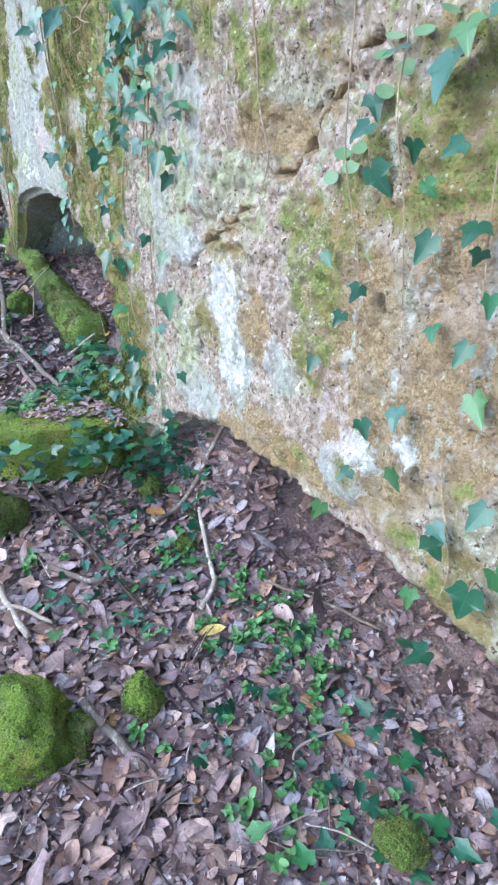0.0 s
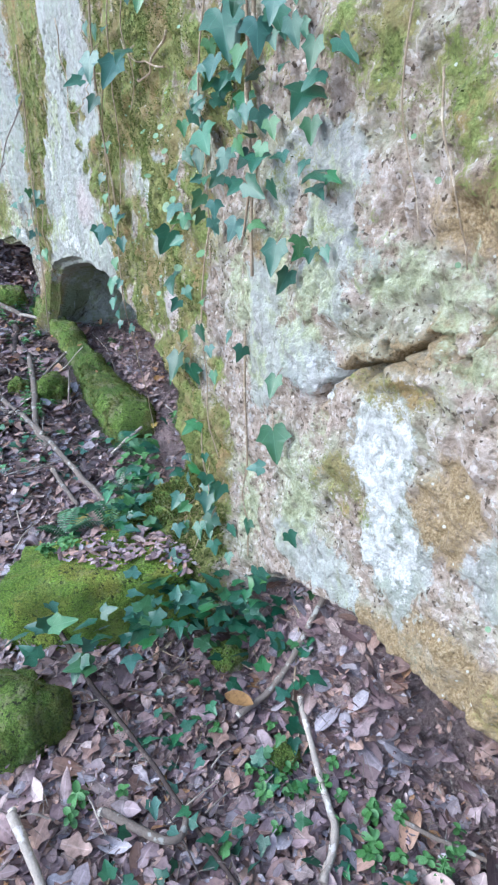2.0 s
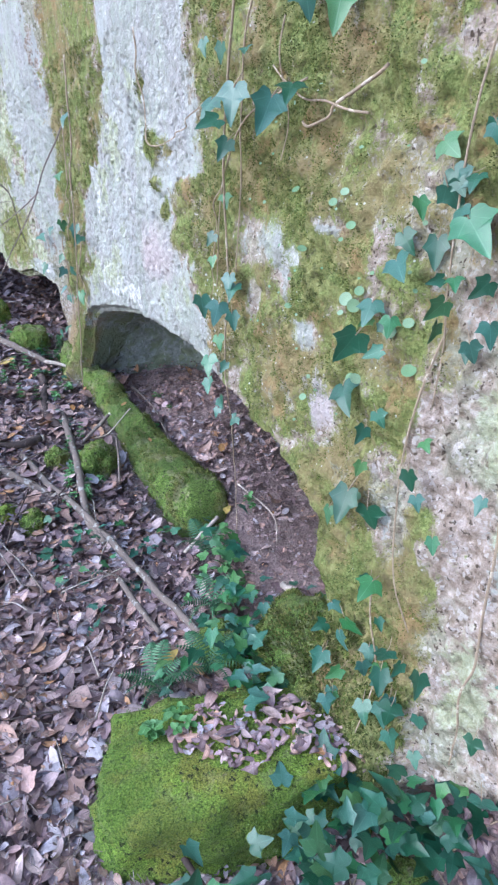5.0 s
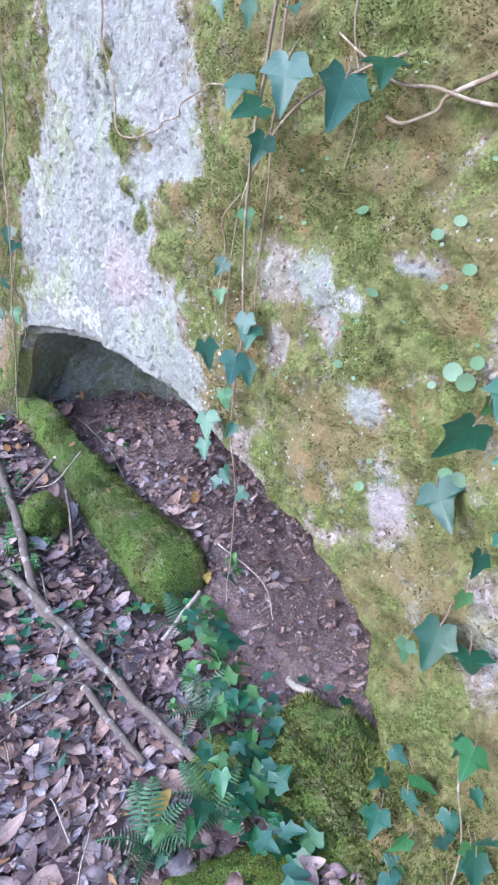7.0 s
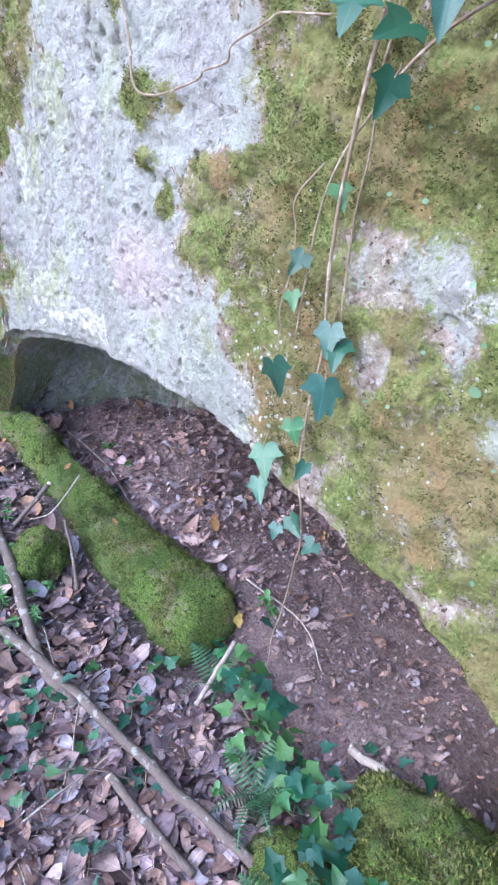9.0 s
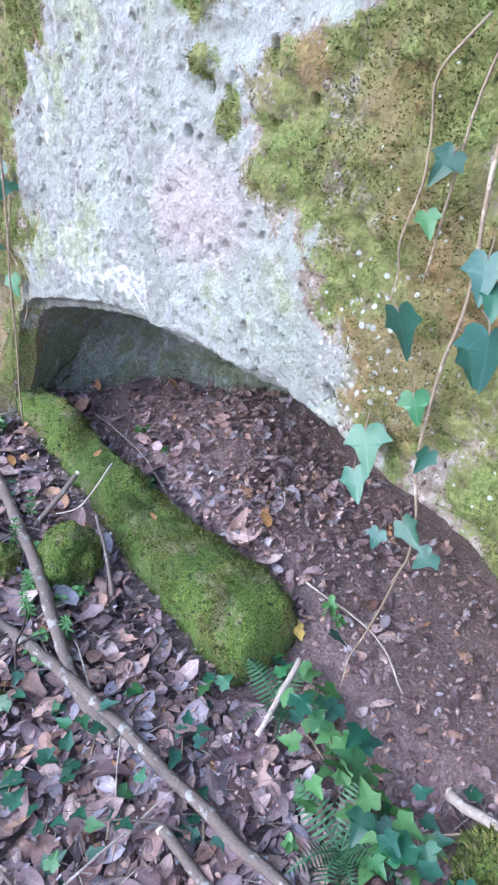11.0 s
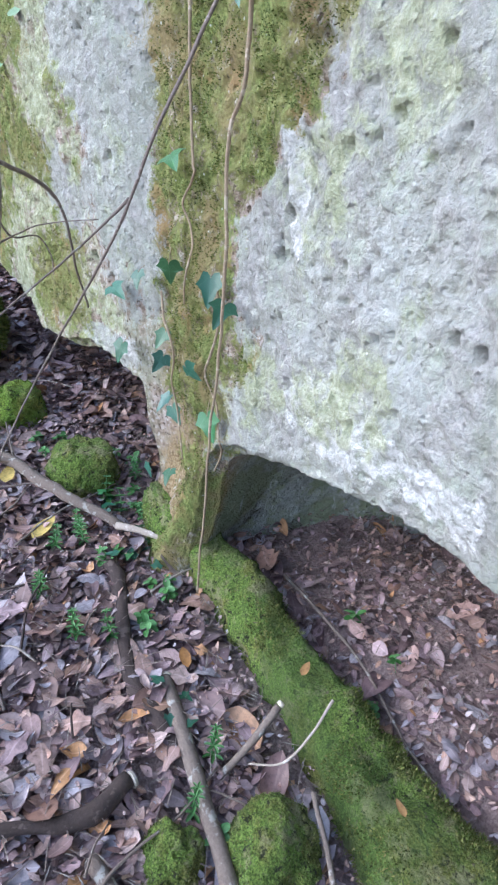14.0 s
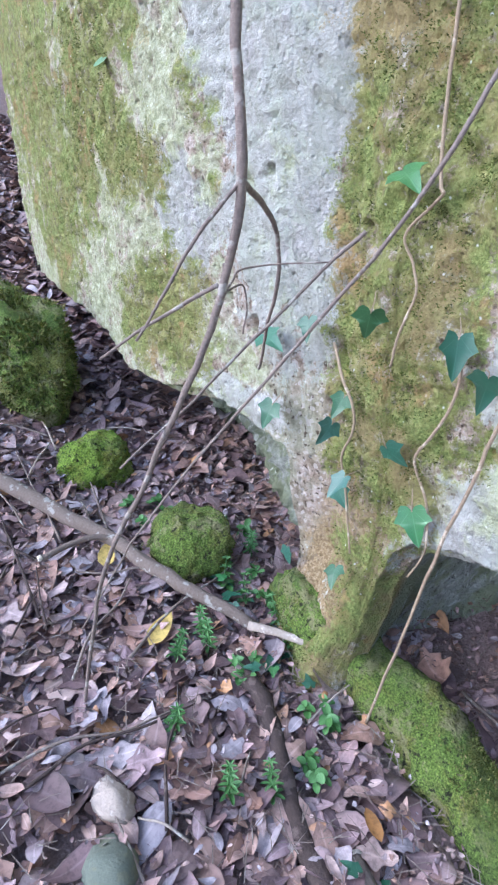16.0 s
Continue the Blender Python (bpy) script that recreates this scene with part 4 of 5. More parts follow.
stick([(-0.03, 1.70, 0.05), (0.0, 1.56, 0.03), (0.04, 1.40, 0.01)], 0.011, 0.010, BARK_PALE, "pale white-barked stick on leaves", cut=False)
stick([(-0.04, 1.52, 0.02), (0.03, 1.50, 0.025), (0.11, 1.42, 0.02)], 0.007, 0.006, BARK_PALE, "short white twig on dead leaves", cut=False, name="twig")
stick([(0.16, 2.25, 0.06), (0.22, 1.98, 0.030), (0.27, 1.80, 0.03), (0.38, 1.36, 0.01)], 0.008, 0.005, BARK_DARK, "long thin dark twig across the leaves", cut=False, name="twig")
stick([(0.56, 1.76, 0.02), (0.70, 1.78, 0.03), (0.92, 1.79, 0.03)], 0.010, 0.009, BARK, "flat grey-brown stick below the rock edge", cut=False)
stick([(0.12, 1.13, 0.03), (0.17, 1.00, 0.02), (0.21, 0.90, 0.01)], 0.013, 0.011, BARK, "short thick brown stick between stones")
stick([(0.54, 0.74, 0.01), (0.57, 0.80, 0.02), (0.64, 0.81, 0.025), (0.77, 0.80, 0.02)], 0.004, 0.003, BARK_PALE, "thin pale forked twig", cut=False, name="twig")
stick([(0.15, 1.65, 0.02), (0.28, 1.52, 0.03), (0.35, 1.60, 0.02)], 0.010, 0.008, BARK, "short brown stick among leaves", cut=False)
stick([(0.80, 1.35, 0.02), (0.95, 1.15, 0.02), (1.02, 1.0, 0.02)], 0.006, 0.005, BARK, "thin stick beneath the rock edge", cut=False, name="twig")
stick([(0.34, 3.10, 0.02), (0.36, 2.98, 0.02), (0.38, 2.84, 0.02)], 0.011, 0.009, BARK, "short side branch beside the long branch", cut=False)
stick([(0.770, 3.184, 0.475), (0.704, 3.160, 0.450), (0.602, 3.137, 0.395)], 0.007, 0.0065, BARK_PALE, "pale broken stick among ivy", cut=False, lift=None)
stick([(0.85, 4.35, 0.02), (0.86, 4.05, 0.03), (0.84, 3.80, 0.03), (0.86, 3.55, 0.02)], 0.004, 0.003, BARK, "thin straight twig along the niche floor", cut=False, name="twig")
stick([(0.95, 3.35, 0.01), (1.0, 3.15, 0.02), (0.93, 3.0, 0.02)], 0.003, 0.002, BARK_PALE, "thin dry stem in the niche", cut=False, name="twig")
stick([(0.83, 2.80, 0.03), (0.80, 2.66, 0.07), (0.77, 2.50, 0.09), (0.74, 2.42, 0.10)], 0.012, 0.009, BARK_PALE, "pale stick at the mouth of the niche", cut=False)
for k in range(95):
    ty, tx = rng.uniform(0.4, 5.6), rng.uniform(-0.25, 0.62)
    ta, tl = rng.uniform(0, math.pi), rng.uniform(0.06, 0.2)
    dx, dy = math.cos(ta) * tl, math.sin(ta) * tl
    stick([(tx - dx / 2, ty - dy / 2, 0.02), (tx, ty, 0.028 + rng.uniform(0, 0.01)), (tx + dx / 2, ty + dy / 2, 0.02)], 0.0028, 0.0018, [BARK, BARK_PALE, BARK_DARK][k % 3], "thin dry twig lying on dead leaves", cut=False, name="twig", sides=5)


for k in range(26):
    ty, tx = rng.uniform(3.3, 5.7), rng.uniform(-0.2, 0.5)
    ta, tl = rng.uniform(0, math.pi), rng.uniform(0.2, 0.45)
    dx, dy = math.cos(ta) * tl, math.sin(ta) * tl
    stick([(tx - dx / 2, ty - dy / 2, 0.015), (tx - dx / 6, ty - dy / 6 + 0.02, 0.03), (tx + dx / 5, ty + dy / 5, 0.035), (tx + dx / 2, ty + dy / 2 + 0.02, 0.02)], 0.0038, 0.002, [BARK, TWIG, BARK_DARK][k % 3], "long thin twig lying across dead leaves", cut=False, name="twig", sides=5)


# ---- dead leaves ----
def leaf_shape(kind, rows=7):
    """Half-width along the length for three kinds of leaf, and its outline on a small grid."""
    u = np.linspace(0, 1, rows)
    if kind == 0:
        w = np.sin(np.pi * u ** 0.9) ** 0.62
    elif kind == 1:
        w = np.sin(np.pi * u ** 0.7) ** 0.7
    else:
        w = np.sin(np.pi * np.clip(u, 0.03, 0.97) ** 1.25) ** 0.55 * (1 + 0.32 * np.sin(u * 4.0 * np.pi + 0.6) * (rows > 7) + 0.22 * np.cos(u * 6 * np.pi) * (rows == 7))
    v = []
    for i in range(rows):
        for j in (-1, 0, 1):
            v.append((u[i] - 0.5, j * w[i] * 0.5 + 0.0, 0.0))
    return np.array(v)


LEAF_FACES = grid_faces(7, 3)
SHAPES = [leaf_shape(k) for k in range(3)]


def leaf_cloud(x, y, z, seed, size=1.0, tilt=0.30):
    r = np.random.default_rng(seed)
    n = len(x)
    base = np.array(SHAPES)[r.choice(3, n, p=[0.5, 0.32, 0.18])]
    ln = size * np.clip(r.lognormal(-3.03, 0.42, n), 0.02, 0.115)
    wd = ln * r.uniform(0.30, 0.62, n)
    v = base * np.stack([ln, wd, ln], 1)[:, None]
    t = base[:, :, 0]
    fold = r.normal(0, 0.36, n)[:, None]
    curl = r.normal(0, 0.48, n)[:, None] * ln[:, None]
    v[:, :, 2] = np.abs(v[:, :, 1]) * fold + curl * (t * t * 4 - 0.3) * 0.35 + v[:, :, 1] * r.normal(0, 0.5, n)[:, None] * t * 2
    ang = r.uniform(0, 2 * np.pi, n)
    ax, ay = r.normal(0, tilt, n), r.normal(0, tilt, n)
    c, s = np.cos(ang)[:, None], np.sin(ang)[:, None]
    px, py = v[:, :, 0] * c - v[:, :, 1] * s, v[:, :, 0] * s + v[:, :, 1] * c
    pz = v[:, :, 2] + px * ax[:, None] + py * ay[:, None]
    out = np.stack([px + x[:, None], py + y[:, None], pz + z[:, None]], -1)
    f = (LEAF_FACES[None] + (np.arange(n) * 21)[:, None, None]).reshape(-1, 4)
    return out.reshape(-1, 3), f


def scatter(n, x0, x1, y0, y1, seed):
    r = np.random.default_rng(seed)
    return r.uniform(x0, x1, n), r.uniform(y0, y1, n), r


lx, ly, r = scatter(44000, -0.9, 0.95, -0.4, 8.6, 21)
on_ledge = (np.abs(lx - 0.70) < 0.10) & (ly > 3.25) & (ly < 4.45)
on_slab = (np.abs(lx - 0.345) < 0.24) & (np.abs(ly - 2.36) < 0.17)
bare = (lx > 0.66) & (ly > 2.2) & (ly < 3.45) & (r.uniform(size=len(lx)) > 0.05)
under = (lx > 0.78) & (ly < 2.1) & (r.uniform(size=len(lx)) > 0.75)
inside = (lx > 0.78) & (ly > 3.2) & (ly < 4.6) & (r.uniform(size=len(lx)) > 0.28)
keep = ~on_ledge & ~on_slab & ~bare & ~under & ~inside
lx, ly = lx[keep], ly[keep]
cx, cy, r = scatter(4200, 0.76, 1.45, 2.75, 4.6, 22)
thin = r.uniform(size=len(cx)) < np.interp(cy, [2.7, 3.2, 3.6, 4.3, 4.6], [0.03, 0.16, 0.60, 0.45, 0.10])
cx, cy = cx[thin], cy[thin]
ux, uy, r = scatter(900, 0.78, 1.4, 0.3, 2.0, 23)
lx, ly = np.concatenate([lx, ux]), np.concatenate([ly, uy])
lz = ground_z(lx, ly) + np.random.default_rng(5).uniform(0.006, 0.034, len(lx))
v, f = leaf_cloud(lx, ly, lz, 31)
v2, f2 = leaf_cloud(cx, cy, ground_z(cx, cy) + np.random.default_rng(8).uniform(0.004, 0.022, len(cx)), 33, 0.68)
v, f = np.concatenate([v, v2]), np.concatenate([f, f2 + len(v)])
litter = tagged(new("leaf_litter", mesh_np("leaf_litter", v, f, DEAD, (("rib", np.tile([0.0, 1.0, 0.0], len(v) // 3)),))), "thick layer of dry purplish-brown dead leaves", "dead leaves", kind="stuff")
wx, wy, r = scatter(15000, -6.0, 0.5, -5.0, 11.0, 41)
out_of = (wx < -0.85) | (wy < -0.4) | (wy > 8.5)
wx, wy = wx[out_of], wy[out_of]
v, f = leaf_cloud(wx, wy, ground_z(wx, wy) + r.uniform(0.004, 0.03, len(wx)), 42, 1.3, 0.17)
tagged(new("outer_leaf_litter", mesh_np("outer_leaf_litter", v, f, DEAD, (("rib", np.tile([0.0, 1.0, 0.0], len(v) // 3)),))), "dry dead leaves spread over the forest floor", "dead leaves", kind="stuff")
LOOSE = []
for k in range(8):
    v, f = leaf_cloud(np.zeros(1), np.zeros(1), np.zeros(1), 60 + k, 1.0, 0.1)
    LOOSE.append(mesh_np("leaf", v, f, DEAD, (("rib", np.tile([0.0, 1.0, 0.0], len(v) // 3)),)))
loose_rng = random.Random(3)
OAK = leaf_shape(2, 19)
for k in range(3):
    v = OAK * np.array([0.075, 0.045, 0.05])
    v[:, 2] = (0.2 - 0.25 * k) * np.abs(v[:, 1]) + (0.3 - 0.2 * k) * v[:, 0] ** 2 / 0.085 + 0.003 * np.sin(90 * v[:, 0] + k)
    LOOSE.append(mesh_np("leaf", v, grid_faces(19, 3), DEAD, (("rib", np.tile([0.0, 1.0, 0.0], len(v) // 3)),)))
for k in range(298):
    x, y = loose_rng.uniform(-0.15, 0.62), loose_rng.uniform(0.55, 5.4)
    if abs(x - 0.28) < 0.3 and abs(y - 2.26) < 0.28:
        x, y = loose_rng.uniform(-0.15, 0.5), loose_rng.uniform(2.7, 5.2)
    part("leaf", LOOSE[k % 11], litter).matrix_world = pose(x, y, float(ground_z(x, y)) + 0.042, loose_rng.gauss(0, 12), loose_rng.gauss(0, 12), loose_rng.uniform(0, 360)) @ Matrix.Diagonal((0.95, 0.95, 0.95, 1))
fx, fy, r = scatter(34000, -0.3, 1.45, 0.2, 5.6, 27)
v, f = leaf_cloud(fx, fy, ground_z(fx, fy) + r.uniform(0.004, 0.044, len(fx)), 34, 0.26, 0.35)
tagged(new("leaf_crumbs", mesh_np("leaf_crumbs", v, f, DEAD, (("rib", np.tile([0.0, 1.0, 0.0], len(v) // 3)),))), "fine crumbs of broken leaves and bark", "leaf crumbs", kind="stuff")
dx0, dy0, r = scatter(8500, -0.3, 1.4, 0.2, 6.0, 28)
da, dl = r.uniform(0, math.pi, len(dx0)), r.uniform(0.012, 0.045, len(dx0))
dz0 = ground_z(dx0, dy0) + r.uniform(0.02, 0.05, len(dx0))
along = np.stack([np.cos(da) * dl, np.sin(da) * dl, r.normal(0, 0.15, len(da)) * dl], 1)
across = np.stack([-np.sin(da), np.cos(da), 0 * da], 1) * 0.0009
mid0 = np.stack([dx0, dy0, dz0], 1)
v = np.stack([mid0 - along - across, mid0 - along + across, mid0 + across + np.array([0, 0, 0.003]), mid0 + along, mid0 - across + np.array([0, 0, 0.003])], 1).reshape(-1, 3)
base5 = np.arange(len(dx0))[:, None] * 5
f = np.concatenate([base5 + np.array([[0, 1, 2]]), base5 + np.array([[0, 2, 4]]), base5 + np.array([[4, 2, 3]])])
tagged(new("dry_stems", mesh_np("dry_stems", v, f, TWIG)), "scattered dry grass stems and leaf stalks", "dry stems", kind="stuff")
slab_v = np.array([slab.matrix_world @ p.co for p in slab.data.vertices])
slab_v = slab_v[slab_v[:, 2] > 0.30]


def slab_top(x, y):
    near = np.argsort((slab_v[:, 0] - x) ** 2 + (slab_v[:, 1] - y) ** 2)[:6]
    return float(slab_v[near, 2].max())


sx, sy, r = scatter(560, 0.23, 0.64, 2.10, 2.44, 24)
heap = (sy > 2.30 - 0.55 * (sx - 0.23) + 0.03 * np.sin(31 * sx)) & (sy < 2.45 - 0.35 * (sx - 0.25) + 0.03 * np.sin(40 * sx))
sx, sy = sx[heap], sy[heap]
sz = np.array([slab_top(a, b) for a, b in zip(sx, sy)])
v, f = leaf_cloud(sx, sy, sz + np.random.default_rng(6).uniform(0.001, 0.010, len(sx)), 32, 0.50, 0.12)
tagged(new("slab_leaf_litter", mesh_np("slab_leaf_litter", v, f, DEAD, (("rib", np.tile([0.0, 1.0, 0.0], len(v) // 3)),))), "small heap of dead leaves on the mossy slab", "dead leaves", kind="stuff")


def single_leaf(x, y, z, length, turn, mat, label, shape=0, tip=0.15):
    v = SHAPES[shape] * np.array([length, length * 0.45, length])
    v[:, 2] = 0.25 * np.abs(v[:, 1]) + 0.10 * v[:, 0] ** 2 / length
    ob = tagged(new("fallen_leaf", mesh_np("fallen_leaf", v, LEAF_FACES, mat)), label, "leaf", group="single fallen leaves")
    ob.matrix_world = pose(x, y, z, 8, -math.degrees(tip), turn)


def on_ground(x, y, lift=0.05):
    return x, y, float(ground_z(x, y)) + lift


single_leaf(*on_ground(0.54, 1.22), 0.085, -20, YELLOW, "yellow fallen leaf on the leaf litter")
single_leaf(*on_ground(0.58, 1.80), 0.10, -60, ORANGE, "orange-brown fallen leaf beside ivy")
single_leaf(*on_ground(0.30, 4.72), 0.10, 40, YELLOW, "yellow fallen leaf near a fallen branch", 1)
single_leaf(*on_ground(0.25, 4.95), 0.09, 70, YELLOW, "yellow fallen leaf in the litter", 1)
single_leaf(*on_ground(0.46, 5.02), 0.07, 10, ORANGE, "orange fallen leaf in the litter")
single_leaf(*on_ground(0.50, 4.22), 0.06, 80, ORANGE, "tan fallen leaf beside the ledge")
single_leaf(0.70, 4.02, 0.685, 0.04, 30, ORANGE, "small orange leaf on the mossy ledge", 1)
single_leaf(0.71, 3.72, 0.612, 0.035, 80, ORANGE, "tan leaf on the mossy ledge", 1)
single_leaf(*on_ground(0.98, 3.55), 0.07, 60, ORANGE, "long orange leaf on the niche floor")
single_leaf(*on_ground(0.86, 3.28), 0.07, 60, YELLOW, "large tan leaf on the niche floor", 2)
single_leaf(*on_ground(0.43, 3.70, 0.045), 0.10, 95, GREY, "large blue-grey dead leaf beside the lichened stick", 1)
single_leaf(*on_ground(0.72, 0.78), 0.07, 110, ORANGE, "orange leaf among green herbs")
single_leaf(*on_ground(0.36, 2.72), 0.09, 20, YELLOW, "yellow-brown leaf near a fern", 1)


# ---- ivy ----
def ivy_leaf_mesh(name, lobes, fold, droop, mat=IVY):
    """A lobed leaf with its stalk end at the origin and its tip along -y; about one unit wide."""
    right = [(0.11, 0.12), (0.27, 0.15), (0.40 * lobes, 0.06), (0.44 * lobes, -0.08), (0.60 * lobes, -0.28), (0.38, -0.33), (0.26, -0.44), (0.20, -0.62), (0.10, -0.86)]
    pts = [(0, 0)] + right + [(0, -1.02)] + [(-x * 0.96, y * 1.02) for x, y in reversed(right)]
    v = [(0, -0.34)] + pts
    out = []
    for x, y in v:
        z = fold * abs(x) - droop * (y + 0.34) ** 2 * (1 if y < -0.34 else 0.4) - 0.12 * abs(x) ** 2 + 0.02 * math.sin(9 * x + 5 * y)
        out.append((x, y, z))
    n = len(pts)
    f = [(0, 1 + i, 1 + (i + 1) % n) for i in range(n)]
    f = [(c[0], c[2], c[1]) for c in f]
    me = bpy.data.meshes.new(name)
    me.from_pydata(out, [], f)
    me.polygons.foreach_set("use_smooth", np.full(n, True))
    me.materials.append(mat)
    return me


IVY_MESHES = [ivy_leaf_mesh("ivy_leaf", 0.88, 0.18, 0.25), ivy_leaf_mesh("ivy_leaf", 0.98, -0.16, 0.35), ivy_leaf_mesh("ivy_leaf", 0.76, 0.30, 0.12), ivy_leaf_mesh("ivy_leaf", 0.92, 0.05, 0.55)]
YOUNG_IVY = [ivy_leaf_mesh("young_ivy_leaf", 0.86, 0.2, 0.2, HERB), ivy_leaf_mesh("young_ivy_leaf", 0.95, -0.1, 0.3, HERB), IVY_MESHES[0]]
ivy_rng = random.Random(9)
STALK = tube("stalk", [(0, -0.04, 0.0), (0.03, 0.22, -0.10), (0.02, 0.5, -0.34)], 0.022, 0.016, VINE, 4, 3)


def facing(n):
    """Axes for a leaf whose upper side looks along n and whose tip hangs down."""
    n = Vector(n).normalized()
    side = Vector((0, 0, 1)).cross(n).normalized()
    return Matrix((side, n.cross(side), n)).transposed().to_4x4()


FACING = facing((-0.75, -0.62, 0.30))


def stalk(leaf):
    """The thin stalk behind an ivy leaf."""
    ob = new("stalk", STALK)
    ob.parent = leaf


def wall_leaf(parent, y, z, size, off=0.03, tilt=22):
    ob = part("leaf", IVY_MESHES[ivy_rng.randrange(4)], parent)
    m = FACING
    spin = pose(0, 0, 0, ivy_rng.gauss(-12, tilt), ivy_rng.gauss(0, tilt), ivy_rng.gauss(0, 28))
    s = size * ivy_rng.uniform(0.8, 1.2)
    ob.matrix_world = Matrix.Translation((wall_x(y, z) - off - ivy_rng.uniform(0, 0.02), y, z + 0.4 * s)) @ m @ spin @ Matrix.Diagonal((s, s, s, 1))
    stalk(ob)


def wall_stem(ctrl, r, name, mat=VINE, off=0.012):
    pts = [(wall_x(y, z) - off - ivy_rng.uniform(0, 0.012), y, z) for y, z in curve_points([(y, z) for y, z in ctrl], 2)]
    pts = [(x, y + ivy_rng.gauss(0, 0.006), z) for x, y, z in pts]
    return tube(name, pts, r * 0.62, r * 0.42, mat, 6, 4, 0.15, int(ctrl[0][1] * 90))


def ivy(label, stems, leaves, size, extra=0, spread=0.03, off=0.03):
    """A climbing ivy: its stems and leaves are parts of one plant."""
    plant = tagged(new("ivy_plant", wall_stem(*stems[0], "ivy_plant")), label, "ivy")
    for ctrl, r in stems[1:]:
        part("stem", wall_stem(ctrl, r, "stem"), plant, "thin brown woody stem")
    for y, z, *own in leaves:
        wall_leaf(plant, y, z, own[0] if own else size, off)
        for _ in range(extra):
            wall_leaf(plant, y + ivy_rng.gauss(0, spread), z + ivy_rng.gauss(0, spread), size * ivy_rng.uniform(0.6, 0.95), off * 0.5)
    return plant


ivy("dense climbing ivy with large blue-green leaves on brown stems", [([(1.88, 2.1), (1.87, 1.8), (1.89, 1.58), (1.87, 1.34)], 0.008), ([(1.93, 2.1), (1.90, 1.7), (1.905, 1.40)], 0.006), ([(2.06, 2.1), (2.1, 1.8), (2.12, 1.55), (2.12, 1.3)], 0.004)],
    [(1.94, 1.79, 0.086), (1.79, 1.76, 0.060), (1.88, 1.71, 0.053), (1.69, 1.75, 0.043), (1.62, 1.71, 0.047), (1.64, 1.64, 0.073), (1.74, 1.79, 0.052), (1.85, 1.82, 0.052), (2.12, 1.68, 0.052), (1.98, 1.67, 0.039), (1.89, 1.64, 0.034), (1.81, 1.63, 0.052), (2.08, 1.60, 0.073), (2.18, 1.64, 0.043), (1.97, 1.57, 0.043), (1.90, 1.59, 0.039), (1.81, 1.55, 0.060), (2.21, 1.53, 0.060), (2.11, 1.48, 0.043), (2.28, 1.45, 0.052), (1.93, 1.52, 0.030), (1.85, 1.50, 0.060), (2.04, 1.43, 0.043), (2.00, 1.47, 0.034), (1.72, 1.56, 0.030), (1.64, 1.52, 0.047), (1.74, 1.39, 0.060), (1.64, 1.42, 0.039), (2.24, 1.37, 0.034), (2.05, 1.74, 0.043), (2.01, 1.71, 0.043)], 0.05, 2, 0.04, 0.03)
ivy("trailing ivy hanging down a white-stained rock corner", [([(2.12, 1.45), (2.17, 1.2), (2.18, 1.0), (2.1, 0.8)], 0.004), ([(1.95, 1.2), (1.94, 0.95), (1.93, 0.75), (1.95, 0.55)], 0.005)],
    [(2.25, 1.21, 0.034), (2.10, 1.24, 0.034), (2.27, 1.12, 0.043), (2.13, 1.16, 0.047), (1.97, 1.18, 0.039), (1.89, 1.16, 0.039), (2.05, 1.06, 0.043), (2.34, 0.98, 0.039), (2.12, 1.11, 0.030), (2.21, 0.86, 0.043), (1.73, 1.13, 0.043), (1.77, 0.98, 0.077), (1.83, 0.87, 0.039), (1.89, 0.69, 0.039), (2.53, 0.39, 0.052), (2.14, 0.64, 0.052), (2.03, 0.73, 0.043), (2.12, 0.56, 0.060), (2.49, 0.35, 0.043), (2.68, 0.44, 0.043), (2.28, 0.65, 0.043), (1.71, 0.75, 0.039), (2.02, 0.51, 0.043), (2.22, 0.39, 0.052), (1.85, 0.55, 0.052)], 0.05, 0, 0.06)
ivy("ivy with pale stems and large leaves over ochre rock", [([(0.80, 1.75), (0.79, 1.5), (0.74, 1.3), (0.72, 1.1)], 0.0026), ([(0.93, 1.7), (0.90, 1.43), (0.84, 1.15), (0.82, 0.99)], 0.0024), ([(0.62, 1.7), (0.60, 1.4), (0.58, 1.1)], 0.0026), ([(1.23, 1.75), (1.23, 1.51), (1.21, 1.36)], 0.004), ([(1.37, 1.66), (1.33, 1.51), (1.32, 1.41)], 0.003), ([(1.42, 1.80), (1.44, 1.60), (1.40, 1.45)], 0.0025)],
    [(0.83, 1.40, 0.056), (0.68, 1.54, 0.080), (0.84, 1.47, 0.044), (0.72, 1.45, 0.044), (0.64, 1.45, 0.040), (0.69, 1.40, 0.032), (0.67, 1.32, 0.044), (0.59, 1.35, 0.048), (0.58, 1.32, 0.036), (0.97, 1.04, 0.036), (0.83, 1.22, 0.032), (0.88, 1.16, 0.028), (0.66, 1.19, 0.040), (0.58, 1.18, 0.040), (0.70, 1.03, 0.044), (0.56, 1.10, 0.060), (0.56, 1.26, 0.040), (0.94, 1.26, 0.028), (0.66, 1.58, 0.048), (0.62, 1.60, 0.048), (0.86, 1.51, 0.048), (0.78, 1.57, 0.040)], 0.05, 0, 0.03, 0.02)
